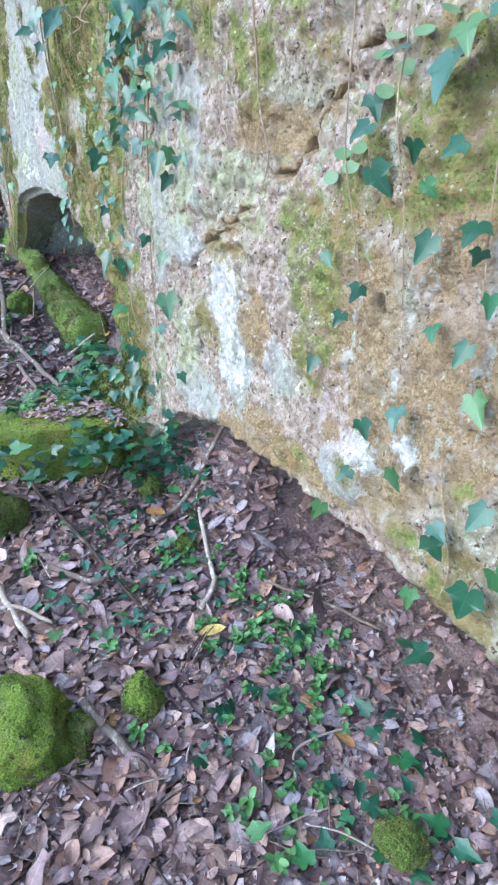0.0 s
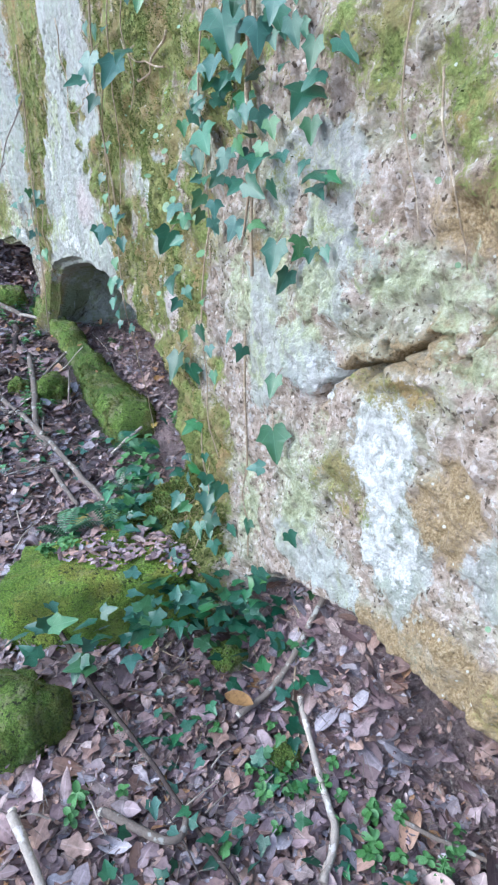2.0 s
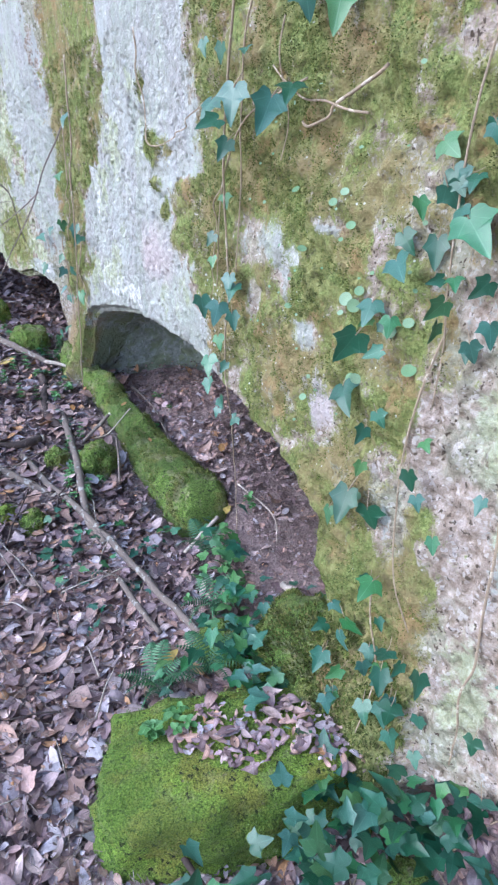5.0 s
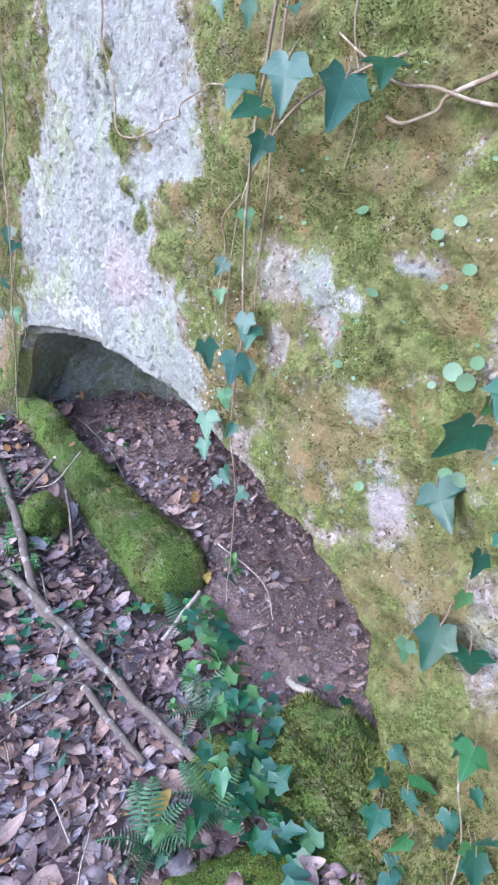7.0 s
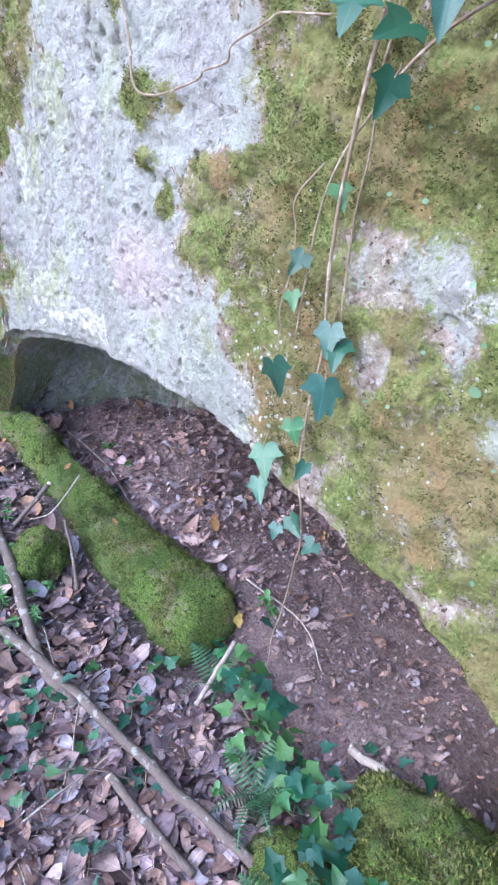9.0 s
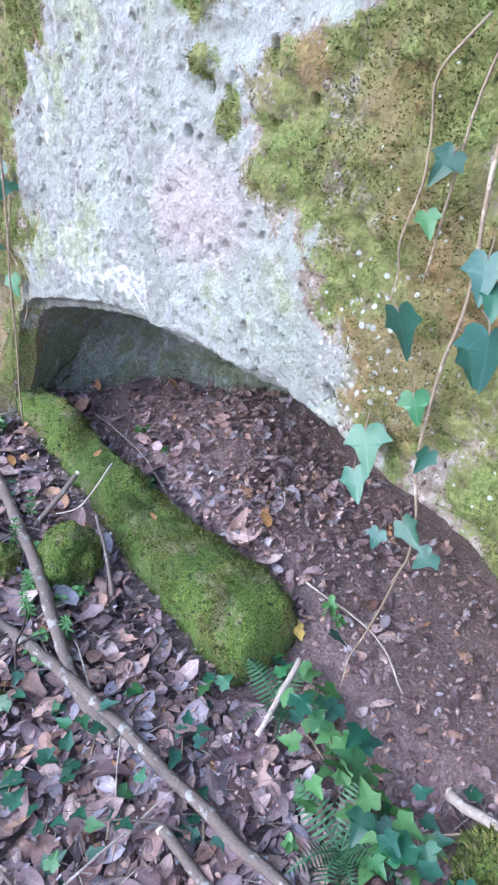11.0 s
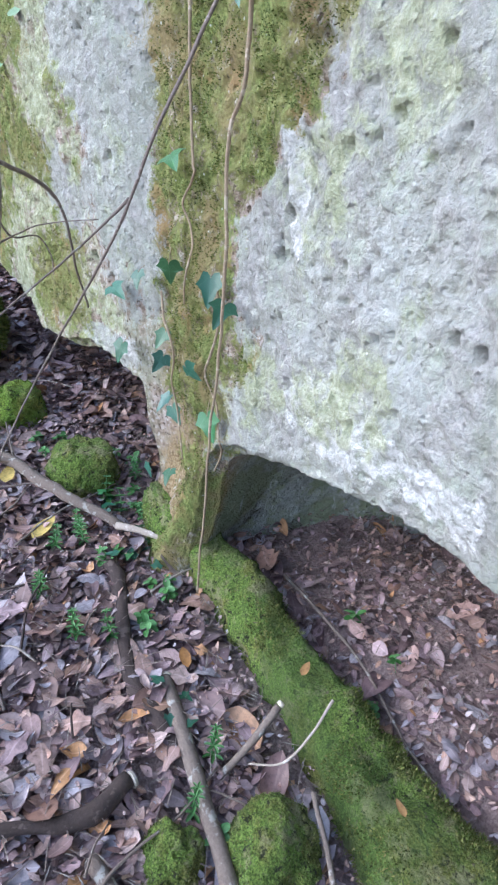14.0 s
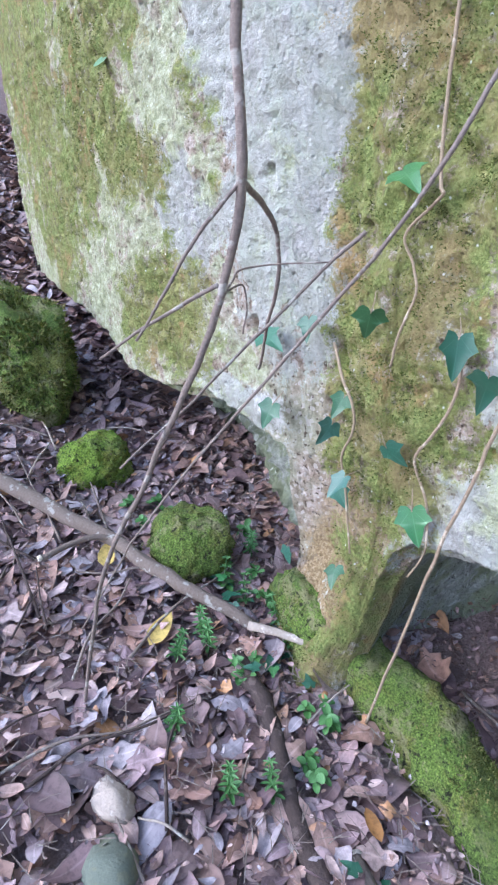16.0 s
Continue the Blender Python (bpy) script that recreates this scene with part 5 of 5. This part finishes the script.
ivy("low ivy with broad green leaves at the rock's lower edge", [([(0.60, 1.0), (0.55, 0.85), (0.55, 0.72)], 0.003)],
    [(0.79, 0.97, 0.043), (0.88, 0.73, 0.051), (0.79, 0.87, 0.038), (0.68, 0.92, 0.043), (0.48, 0.95, 0.060), (0.57, 0.84, 0.051), (0.48, 0.78, 0.068), (0.60, 0.70, 0.043), (0.61, 0.55, 0.064), (0.55, 0.57, 0.068), (0.57, 0.87, 0.043), (0.44, 0.85, 0.060)], 0.055, 0, 0.03)
ivy("slender ivy vine hanging over mossy rock to the niche", [([(2.74, 2.1), (2.80, 1.85), (2.84, 1.7), (2.86, 1.45)], 0.004), ([(2.91, 1.67), (2.95, 1.57), (2.97, 1.45), (2.98, 1.37)], 0.003)],
    [(2.94, 1.97), (2.75, 1.93), (2.86, 1.95), (2.84, 1.40)], 0.045, 0, 0.03)
ivy("ivy with long bare pale stems reaching across mossy rock", [([(2.30, 1.86), (2.39, 1.83), (2.45, 1.81), (2.52, 1.78), (2.56, 1.79)], 0.006), ([(2.36, 1.79), (2.47, 1.82), (2.54, 1.83), (2.66, 1.9)], 0.004), ([(2.62, 1.98), (2.62, 1.85), (2.63, 1.72)], 0.003)],
    [(2.43, 1.96), (2.52, 1.98), (2.31, 1.37), (2.24, 1.01), (2.29, 1.03), (2.19, 0.86), (2.36, 1.25)], 0.075, 0, 0.03)
ivy("bare looping vine stem on white rock", [([(3.47, 2.1), (3.46, 1.98), (3.43, 1.86), (3.41, 1.79), (3.34, 1.77), (3.22, 1.79), (3.15, 1.81), (3.08, 1.85), (3.01, 1.86), (2.93, 1.85)], 0.004)], [], 0.05)
ivy("thin vine with scattered leaves over a mossy pillar", [([(4.40, 1.95), (4.40, 1.70), (4.38, 1.66), (4.44, 1.60), (4.41, 1.52), (4.44, 1.4)], 0.005), ([(4.33, 1.47), (4.32, 1.36), (4.37, 1.25), (4.33, 1.12), (4.36, 1.02)], 0.005), ([(4.6, 1.4), (4.52, 1.3), (4.56, 1.18), (4.5, 1.0)], 0.005)],
    [(4.63, 1.43), (4.48, 1.46), (4.31, 1.45), (4.54, 1.30), (4.70, 1.24), (4.58, 1.23), (4.51, 1.15), (4.56, 1.10), (4.41, 1.25), (4.50, 0.96), (4.36, 1.14), (4.68, 0.90), (4.44, 1.67), (4.25, 1.41), (4.73, 1.38)], 0.055, 0)


def loose_vine(label, ctrl, r0, r1, mat=VINE, leaves=(), size=0.055):
    plant = tagged(new("hanging_vine", tube("hanging_vine", ctrl, r0, r1, mat, 7, 8, 0.12, 3)), label, "vine")
    for x, y, z, *own in leaves:
        ob = part("leaf", IVY_MESHES[ivy_rng.randrange(4)], plant)
        s = (own[0] if own else size) * ivy_rng.uniform(0.9, 1.1)
        m = FACING
        ob.matrix_world = Matrix.Translation((x, y, z + 0.4 * s)) @ m @ pose(0, 0, 0, ivy_rng.gauss(-12, 15), ivy_rng.gauss(0, 18), ivy_rng.gauss(0, 22)) @ Matrix.Diagonal((s, s, s, 1))
        stalk(ob)
    return plant


loose_vine("long straight vine stem hanging to the mossy ledge", [(0.60, 4.04, 2.1), (0.60, 4.08, 1.81), (0.60, 4.14, 1.70), (0.60, 4.16, 1.53), (0.60, 4.20, 1.35), (0.60, 4.27, 1.10), (0.60, 4.37, 0.68)], 0.0036, 0.0028, VINE, [(0.58, 4.05, 1.88)])
loose_vine("ivy vine with glossy leaves hanging before the niche", [(0.60, 2.70, 2.05), (0.62, 2.80, 1.75), (0.655, 2.86, 1.55), (0.665, 2.87, 1.40), (0.665, 2.90, 1.20), (0.675, 2.89, 1.05), (0.72, 2.95, 0.85), (0.78, 3.05, 0.60), (0.80, 3.08, 0.46)], 0.0032, 0.0014, VINE,
           [(0.606, 2.919, 1.357, 0.065), (0.653, 2.982, 1.163, 0.06), (0.67, 2.86, 1.32, 0.05), (0.66, 2.851, 1.424, 0.05), (0.68, 2.86, 1.013, 0.04), (0.65, 2.854, 1.628, 0.042), (0.60, 2.80, 1.36, 0.058), (0.642, 2.89, 1.067, 0.05), (0.66, 3.0, 1.09, 0.05), (0.65, 2.91, 1.25, 0.048), (0.66, 2.88, 1.18, 0.04), (0.64, 2.90, 1.53, 0.038), (0.65, 2.93, 1.47, 0.034), (0.66, 2.94, 1.02, 0.036)])
loose_vine("ivy vine with broad leaves across mossy rock", [(0.66, 2.52, 1.86), (0.64, 2.60, 1.84), (0.62, 2.70, 1.80), (0.63, 2.80, 1.72), (0.65, 2.88, 1.62), (0.66, 2.93, 1.40)], 0.0026, 0.0014, VINE,
           [(0.579, 2.668, 1.829, 0.075), (0.63, 2.60, 1.80, 0.095), (0.591, 2.797, 1.824, 0.06), (0.551, 2.69, 1.775, 0.058), (0.60, 2.74, 1.74, 0.05), (0.64, 2.54, 1.83, 0.06)])


# ---- bare shrub before the boulder ----
def shrub():
    main = [(0.27, 4.30, 2.1), (0.275, 4.29, 1.87), (0.276, 4.277, 1.679), (0.267, 4.296, 1.593), (0.26, 4.304, 1.547), (0.232, 4.33, 1.461), (0.19, 4.38, 1.33), (0.14, 4.50, 1.10), (0.10, 4.62, 0.74)]
    ob = tagged(new("bare_shrub", tube("bare_shrub", main, 0.0058, 0.0032, TWIG, 7, 8, 0.15, 2)), "bare leafless shrub with thin arching grey twigs", "shrub")
    for ctrl, r in (([(0.276, 4.277, 1.679), (0.343, 4.346, 1.652), (0.385, 4.39, 1.61), (0.404, 4.42, 1.551), (0.428, 4.492, 1.463), (0.454, 4.562, 1.391)], 0.0036),
                    ([(0.276, 4.277, 1.679), (0.238, 4.284, 1.64), (0.203, 4.293, 1.588), (0.17, 4.31, 1.53)], 0.0024),
                    ([(0.262, 4.307, 1.578), (0.219, 4.34, 1.55), (0.15, 4.40, 1.49)], 0.0026),
                    ([(0.265, 4.31, 1.56), (0.31, 4.37, 1.57), (0.36, 4.42, 1.577), (0.445, 4.364, 1.584)], 0.0018),
                    ([(0.266, 4.30, 1.60), (0.29, 4.35, 1.565), (0.34, 4.40, 1.56), (0.37, 4.44, 1.52), (0.375, 4.46, 1.48)], 0.0018)):
        part("twig", tube("twig", ctrl, r, r * 0.6, TWIG, 6, 6, 0.15, 4), ob)


shrub()
slant = tagged(new("slanting_branch", tube("slanting_branch", [(0.620, 4.201, 1.905), (0.570, 4.227, 1.807), (0.510, 4.248, 1.695), (0.456, 4.358, 1.534), (0.388, 4.447, 1.395), (0.25, 4.63, 1.10), (0.13, 4.79, 0.76)], 0.0033, 0.0020, TWIG, 7, 8, 0.15, 6)), "thin grey branch slanting down to the leaves", "branch")
part("twig", tube("twig", [(0.51, 4.37, 1.62), (0.464, 4.391, 1.576), (0.368, 4.383, 1.506), (0.27, 4.36, 1.447), (0.15, 4.34, 1.37)], 0.0030, 0.0014, TWIG, 6, 6, 0.1, 7), slant)


# ---- ground ivy, herbs and ferns ----
def ground_leaf(parent, x, y, z, size, meshes, tilt=18):
    ob = part("leaf", meshes[ivy_rng.randrange(len(meshes))], parent)
    s = size * ivy_rng.uniform(0.75, 1.25)
    ob.matrix_world = Matrix.Translation((x, y, z)) @ pose(0, 0, 0, ivy_rng.gauss(0, tilt), ivy_rng.gauss(0, tilt), ivy_rng.uniform(0, 360)) @ Matrix.Diagonal((s, s, s, 1))


def ground_ivy(label, spots, size, per=4, spread=0.06, lift=0.06, base=None, meshes=IVY_MESHES):
    run = [(x, y, (base if base else float(ground_z(x, y))) + 0.03) for x, y in spots]
    plant = tagged(new("ground_ivy", tube("ground_ivy", run, 0.003, 0.002, VINE, 5, 5, 0.1, 1)), label, "ivy")
    for x, y in spots:
        for _ in range(per):
            a, b = x + ivy_rng.gauss(0, spread), y + ivy_rng.gauss(0, spread)
            ground_leaf(plant, a, b, (base if base else float(ground_z(a, b))) + lift + ivy_rng.uniform(-0.02, 0.03), size, meshes)
    return plant


ground_ivy("glossy blue-green ivy creeping along the mossy slab", [(0.10, 1.98), (0.22, 1.95), (0.34, 1.94), (0.46, 1.98), (0.56, 2.02)], 0.058, 6, 0.045, 0.235)
ground_ivy("dark green ivy below the rock corner", [(0.55, 2.02), (0.62, 1.96), (0.68, 1.86), (0.70, 2.05)], 0.055, 7, 0.05, 0.10)
ground_ivy("ivy climbing the mossy foot of the wall", [(0.52, 2.36), (0.55, 2.5), (0.50, 2.64), (0.52, 2.25)], 0.05, 7, 0.055, 0.20)
ground_ivy("bright green ivy at the mouth of the niche", [(0.60, 2.74), (0.66, 2.84), (0.70, 2.95), (0.72, 3.06), (0.74, 3.17)], 0.048, 10, 0.05, 0.11, meshes=YOUNG_IVY)
ground_ivy("green ivy crowding behind the mossy slab", [(0.46, 2.58), (0.54, 2.50), (0.60, 2.40), (0.62, 2.28), (0.60, 2.14)], 0.044, 12, 0.055, 0.20)
ground_ivy("ivy trailing over the front of the slab", [(0.46, 2.06), (0.52, 2.10), (0.40, 2.04), (0.30, 2.03)], 0.045, 5, 0.04, 0.20)
ground_ivy("thick ivy between the slab and the wall", [(0.58, 2.10), (0.60, 2.22), (0.56, 2.34), (0.50, 2.46), (0.55, 2.60)], 0.052, 7, 0.05, 0.17)
ground_ivy("ivy on the mossy lip of the niche", [(0.62, 2.62), (0.66, 2.74), (0.64, 2.86), (0.70, 2.98)], 0.05, 5, 0.05, 0.17)
ivy("ivy leaves crowding the foot of the rock corner", [([(2.22, 0.85), (2.18, 0.65), (2.15, 0.48)], 0.004)], [(2.12, 0.72), (2.2, 0.62), (2.28, 0.68), (2.16, 0.54), (2.25, 0.5), (2.32, 0.56), (2.08, 0.6)], 0.055, 2, 0.05)
ground_ivy("ivy over the low mossy foot", [(0.48, 2.18), (0.44, 2.08), (0.50, 2.0), (0.52, 2.12)], 0.06, 4, 0.05, 0.22)
ground_ivy("dark ivy under the rock corner", [(0.66, 1.90), (0.70, 1.97), (0.66, 2.03)], 0.05, 6, 0.04, 0.19)
ground_ivy("dark ivy in the shade of the rock edge", [(0.66, 1.66), (0.74, 1.76), (0.80, 1.86), (0.72, 1.92)], 0.045, 6, 0.05, 0.07)
ground_ivy("low ivy leaves on dead leaves", [(0.70, 0.62), (0.62, 0.55), (0.50, 0.58), (0.40, 0.66)], 0.05, 3, 0.05)
ground_ivy("scattered ivy leaves in the litter", [(0.80, 0.75), (0.86, 0.60), (0.80, 0.45)], 0.055, 4, 0.06)
ground_ivy("ivy leaves at the niche's low mossy lip", [(0.76, 2.80), (0.84, 2.66), (0.82, 2.54)], 0.042, 5, 0.045, 0.05)
for gx0, gy0 in ((0.30, 1.62), (0.42, 1.72), (0.36, 1.42), (0.20, 1.45), (0.15, 1.30), (0.42, 0.95), (0.60, 1.35), (0.72, 1.25), (0.20, 2.95), (0.25, 3.15), (0.12, 3.3), (0.40, 3.32), (0.30, 2.62), (0.45, 0.75), (0.52, 1.55), (0.42, 4.05), (0.50, 4.55), (0.45, 3.2), (0.40, 3.05), (0.2, 3.5), (0.55, 3.3), (0.47, 4.75), (0.55, 0.95), (0.62, 0.78), (0.50, 1.08), (0.66, 1.02), (0.78, 1.10), (0.30, 1.35), (0.45, 1.45), (0.58, 1.48), (0.66, 1.62), (0.12, 1.50), (0.34, 1.82), (0.48, 1.84), (0.80, 0.90), (0.35, 0.85), (0.60, 0.62), (0.28, 1.75), (0.25, 3.35), (0.15, 3.15), (0.30, 3.3)):
    ground_ivy("small ivy sprig on dead leaves", [(gx0, gy0), (gx0 + 0.03, gy0 + 0.04)], 0.036, 3, 0.03, 0.045)


def leaflet_mesh():
    v, f = [(0, 0, 0)], []
    for j in range(9):
        t = j * 2 * math.pi / 9
        v.append((0.6 * math.cos(t), 0.42 * math.sin(t), 0.22 * math.sin(t) ** 2 - 0.1 * math.cos(t)))
    f = [(0, 1 + j, 1 + (j + 1) % 9) for j in range(9)]
    me = bpy.data.meshes.new("leaflet")
    me.from_pydata(v, [], f)
    me.polygons.foreach_set("use_smooth", np.full(9, True))
    me.materials.append(HERB)
    return me


LEAFLET = leaflet_mesh()
herb_rng = random.Random(12)


def herb_template(leaves, size, seed):
    """A seedling: one stalk and a few rounded leaflets."""
    r = random.Random(seed)
    ob = tagged(new("seedling", tube("seedling", [(0, 0, -size), (0.002, 0, 0.3 * size), (0, 0.002, size)], 0.0012, 0.0008, HERB, 5, 3)), "small bright green seedling in dead leaves", "herb", group="seedlings")
    for i in range(leaves):
        a = i * 2.4 + r.uniform(-0.3, 0.3)
        rad, h = size * r.uniform(0.25, 0.8), size * (0.3 + 0.9 * i / leaves)
        s = size * r.uniform(0.7, 1.0)
        part("leaf", LEAFLET, ob).matrix_local = pose(math.cos(a) * rad, math.sin(a) * rad, h, r.gauss(0, 14), r.gauss(-10, 14), math.degrees(a)) @ Matrix.Diagonal((s, s, s, 1))
    ob.matrix_world = pose(0.74, 1.20 + 0.1 * seed, float(ground_z(0.74, 1.20 + 0.1 * seed)) + 0.03)
    return ob


HERBS = [herb_template(6, 0.021, 1), herb_template(9, 0.025, 2), herb_template(5, 0.019, 3)]


def herb(x, y, lift=0.03, z=None, label="", scale=1.0):
    m = pose(x, y, (float(ground_z(x, y)) if z is None else z) + lift, herb_rng.gauss(0, 8), herb_rng.gauss(0, 8), herb_rng.uniform(0, 360))
    return tagged(copy_thing(HERBS[herb_rng.randrange(3)], m), label)


def whorl_template():
    """A taller seedling with leaves in whorls up the stem."""
    ob = tagged(new("seedling", tube("seedling", [(0, 0, -0.03), (0.004, 0.002, 0.03), (0.0, 0.004, 0.075)], 0.0013, 0.0008, HERB, 5, 3)), "upright green seedling with narrow whorled leaves", "herb", group="whorled seedlings")
    for tier in range(4):
        for i in range(6):
            ang = math.radians(60 * i + 25 * tier)
            rad, hgt, s = 0.013 - 0.002 * tier, 0.005 + 0.022 * tier, 0.021 - 0.003 * tier
            part("leaf", LEAFLET, ob).matrix_local = pose(math.cos(ang) * rad, math.sin(ang) * rad, hgt, 0, -15, math.degrees(ang)) @ Matrix.Diagonal((s, s * 0.5, s, 1))
    ob.matrix_world = pose(0.385, 4.66, float(ground_z(0.385, 4.66)) + 0.03)
    return ob


WHORL = whorl_template()
for hx, hy in ((0.31, 4.66), (0.29, 4.36), (0.62, 4.90), (0.38, 4.93), (0.47, 4.01), (0.33, 3.69), (0.50, 4.80), (0.52, 4.74), (0.57, 4.66), (0.59, 4.56), (0.56, 4.60), (0.36, 4.33), (0.39, 4.70), (0.39, 3.93), (0.36, 3.76), (0.38, 3.60), (0.55, 4.94), (0.24, 4.50), (0.80, 1.22), (0.77, 1.0), (0.72, 1.1), (0.84, 1.12)):
    copy_thing(WHORL, pose(hx, hy, float(ground_z(hx, hy)) + 0.03, herb_rng.gauss(0, 10), herb_rng.gauss(0, 10), herb_rng.uniform(0, 360)))
for hx, hy, hn, hs in ((0.62, 1.52, 7, 0.06), (0.72, 1.30, 8, 0.07), (0.76, 1.12, 8, 0.06), (0.30, 1.02, 4, 0.05), (0.52, 0.72, 5, 0.05), (0.62, 0.92, 5, 0.06), (0.75, 1.25, 9, 0.10), (0.62, 1.10, 8, 0.09), (0.70, 0.85, 8, 0.10), (0.85, 1.0, 6, 0.1), (0.68, 1.5, 6, 0.08), (0.5, 1.65, 4, 0.08), (0.40, 0.75, 4, 0.08), (0.55, 0.6, 6, 0.1), (0.8, 0.6, 6, 0.1), (0.45, 4.6, 4, 0.04), (0.42, 4.35, 3, 0.03), (0.50, 4.85, 4, 0.05), (0.55, 4.72, 4, 0.04), (0.40, 3.75, 3, 0.05), (0.95, 4.0, 3, 0.08), (0.9, 3.2, 2, 0.06), (0.30, 3.6, 3, 0.06), (0.35, 5.1, 4, 0.08), (0.57, 4.98, 3, 0.04), (0.2, 1.75, 4, 0.08), (0.62, 2.95, 5, 0.06), (0.3, 1.25, 3, 0.06), (0.53, 4.45, 4, 0.03)):
    for _ in range(hn):
        herb(hx + herb_rng.gauss(0, hs), hy + herb_rng.gauss(0, hs))
def slab_spot():
    x, y = 0.24 + herb_rng.gauss(0, 0.03), 2.42 + herb_rng.gauss(0, 0.03)
    return x, y, 0.012, slab_top(x, y)


for _ in range(12):
    herb(*slab_spot(), "small clover-like seedling on the mossy slab", 0.9)


def disc_mesh():
    bm = bmesh.new()
    bmesh.ops.create_circle(bm, cap_ends=True, cap_tris=True, segments=12, radius=0.5)
    for p in bm.verts:
        p.co.z = 0.25 * (p.co.x ** 2 + p.co.y ** 2)
    me = bpy.data.meshes.new("round_leaf")
    bm.to_mesh(me)
    bm.free()
    me.materials.append(PALE)
    return me


DISC = disc_mesh()
for py, pz, s in ((0.93, 1.44, 0.030), (0.90, 1.42, 0.030), (0.88, 1.45, 0.026), (0.96, 1.40, 0.028), (0.84, 1.53, 0.030), (0.80, 1.56, 0.030), (0.82, 1.60, 0.030), (0.76, 1.60, 0.030), (0.72, 1.62, 0.030), (0.86, 1.58, 0.030), (2.60, 1.66, 0.02), (2.55, 1.54, 0.022), (2.35, 1.45, 0.028), (2.37, 1.46, 0.028), (2.33, 1.30, 0.026), (2.36, 1.29, 0.026), (2.44, 1.64, 0.018), (2.41, 1.66, 0.018), (2.38, 1.60, 0.02), (2.52, 1.20, 0.018), (2.3, 1.02, 0.02), (2.29, 1.04, 0.02), (2.34, 1.48, 0.02), (2.62, 1.40, 0.018), (2.2, 1.35, 0.03), (2.24, 1.42, 0.026), (2.21, 1.44, 0.022), (2.42, 1.42, 0.014), (5.4, 1.95, 0.045), (5.2, 2.05, 0.04)) + tuple((herb_rng.uniform(2.12, 2.82), herb_rng.uniform(1.12, 1.95), herb_rng.uniform(0.005, 0.011)) for _ in range(34)) + tuple((herb_rng.uniform(0.5, 1.5), herb_rng.uniform(0.8, 1.7), herb_rng.uniform(0.005, 0.010)) for _ in range(12)):
    ob = tagged(new("pennywort_leaf", DISC), "round pale green fleshy leaf growing from the rock", "leaf", group="pennywort leaves")
    m = FACING
    ob.matrix_world = Matrix.Translation((wall_x(py, pz) - 0.012, py, pz)) @ m @ pose(0, 0, 0, herb_rng.gauss(-15, 15), herb_rng.gauss(0, 15), 0) @ Matrix.Diagonal((s, s, s, 1))


def frond_mesh(length):
    """One fern frond along +y, arching, with paired leaflets."""
    v, f = [], []
    n = 15
    for i in range(n):
        t = i / n
        y, z = length * t, 0.35 * length * math.sin(2.2 * t) - 0.18 * length * t * t
        w = length * 0.26 * math.sin(math.pi * min(1, 0.18 + 0.82 * t)) ** 0.8
        for s in (-1, 1):
            k = len(v)
            v += [(0, y - 0.012 * length, z), (s * w * 0.55, y + 0.0 * length, z - 0.004), (s * w, y + 0.04 * length, z - 0.14 * w), (s * w * 0.5, y + 0.035 * length, z), (0, y + 0.02 * length, z)]
            f += [(k, k + 1, k + 3, k + 4), (k + 1, k + 2, k + 3)]
    for i in range(8):
        t0, t1 = i / 8, (i + 1) / 8
        k = len(v)
        for t in (t0, t1):
            z = 0.35 * length * math.sin(2.2 * t) - 0.18 * length * t * t
            v += [(-0.0015, length * t, z + 0.001), (0.0015, length * t, z + 0.001)]
        f.append((k, k + 1, k + 3, k + 2))
    me = bpy.data.meshes.new("frond")
    me.from_pydata(v, [], f)
    me.materials.append(FERN)
    return me


FRONDS = [frond_mesh(0.15), frond_mesh(0.12)]


def fern(x, y, count, label, lift=0.03, base=None, scale=1.0):
    root = tagged(new("fern"), label, "fern")
    root.matrix_world = Matrix.Translation((x, y, (float(ground_z(x, y)) if base is None else base) + lift))
    for i in range(count):
        ob = part("frond", FRONDS[i % 2], root)
        ob.matrix_local = pose(0, 0, 0, herb_rng.uniform(-5, 30), herb_rng.gauss(0, 12), i * 360 / count + herb_rng.uniform(-25, 25)) @ Matrix.Diagonal((scale,) * 3 + (1,))


fern(0.60, 2.88, 7, "green fern with feathery fronds beside ivy", 0.05)
fern(0.30, 2.66, 7, "dark green fern behind the mossy slab", 0.03)
fern(0.70, 3.16, 5, "small fern at the end of the mossy ledge", 0.05)
fern(0.45, 2.62, 6, "fern at the foot of the mossy wall", 0.08)
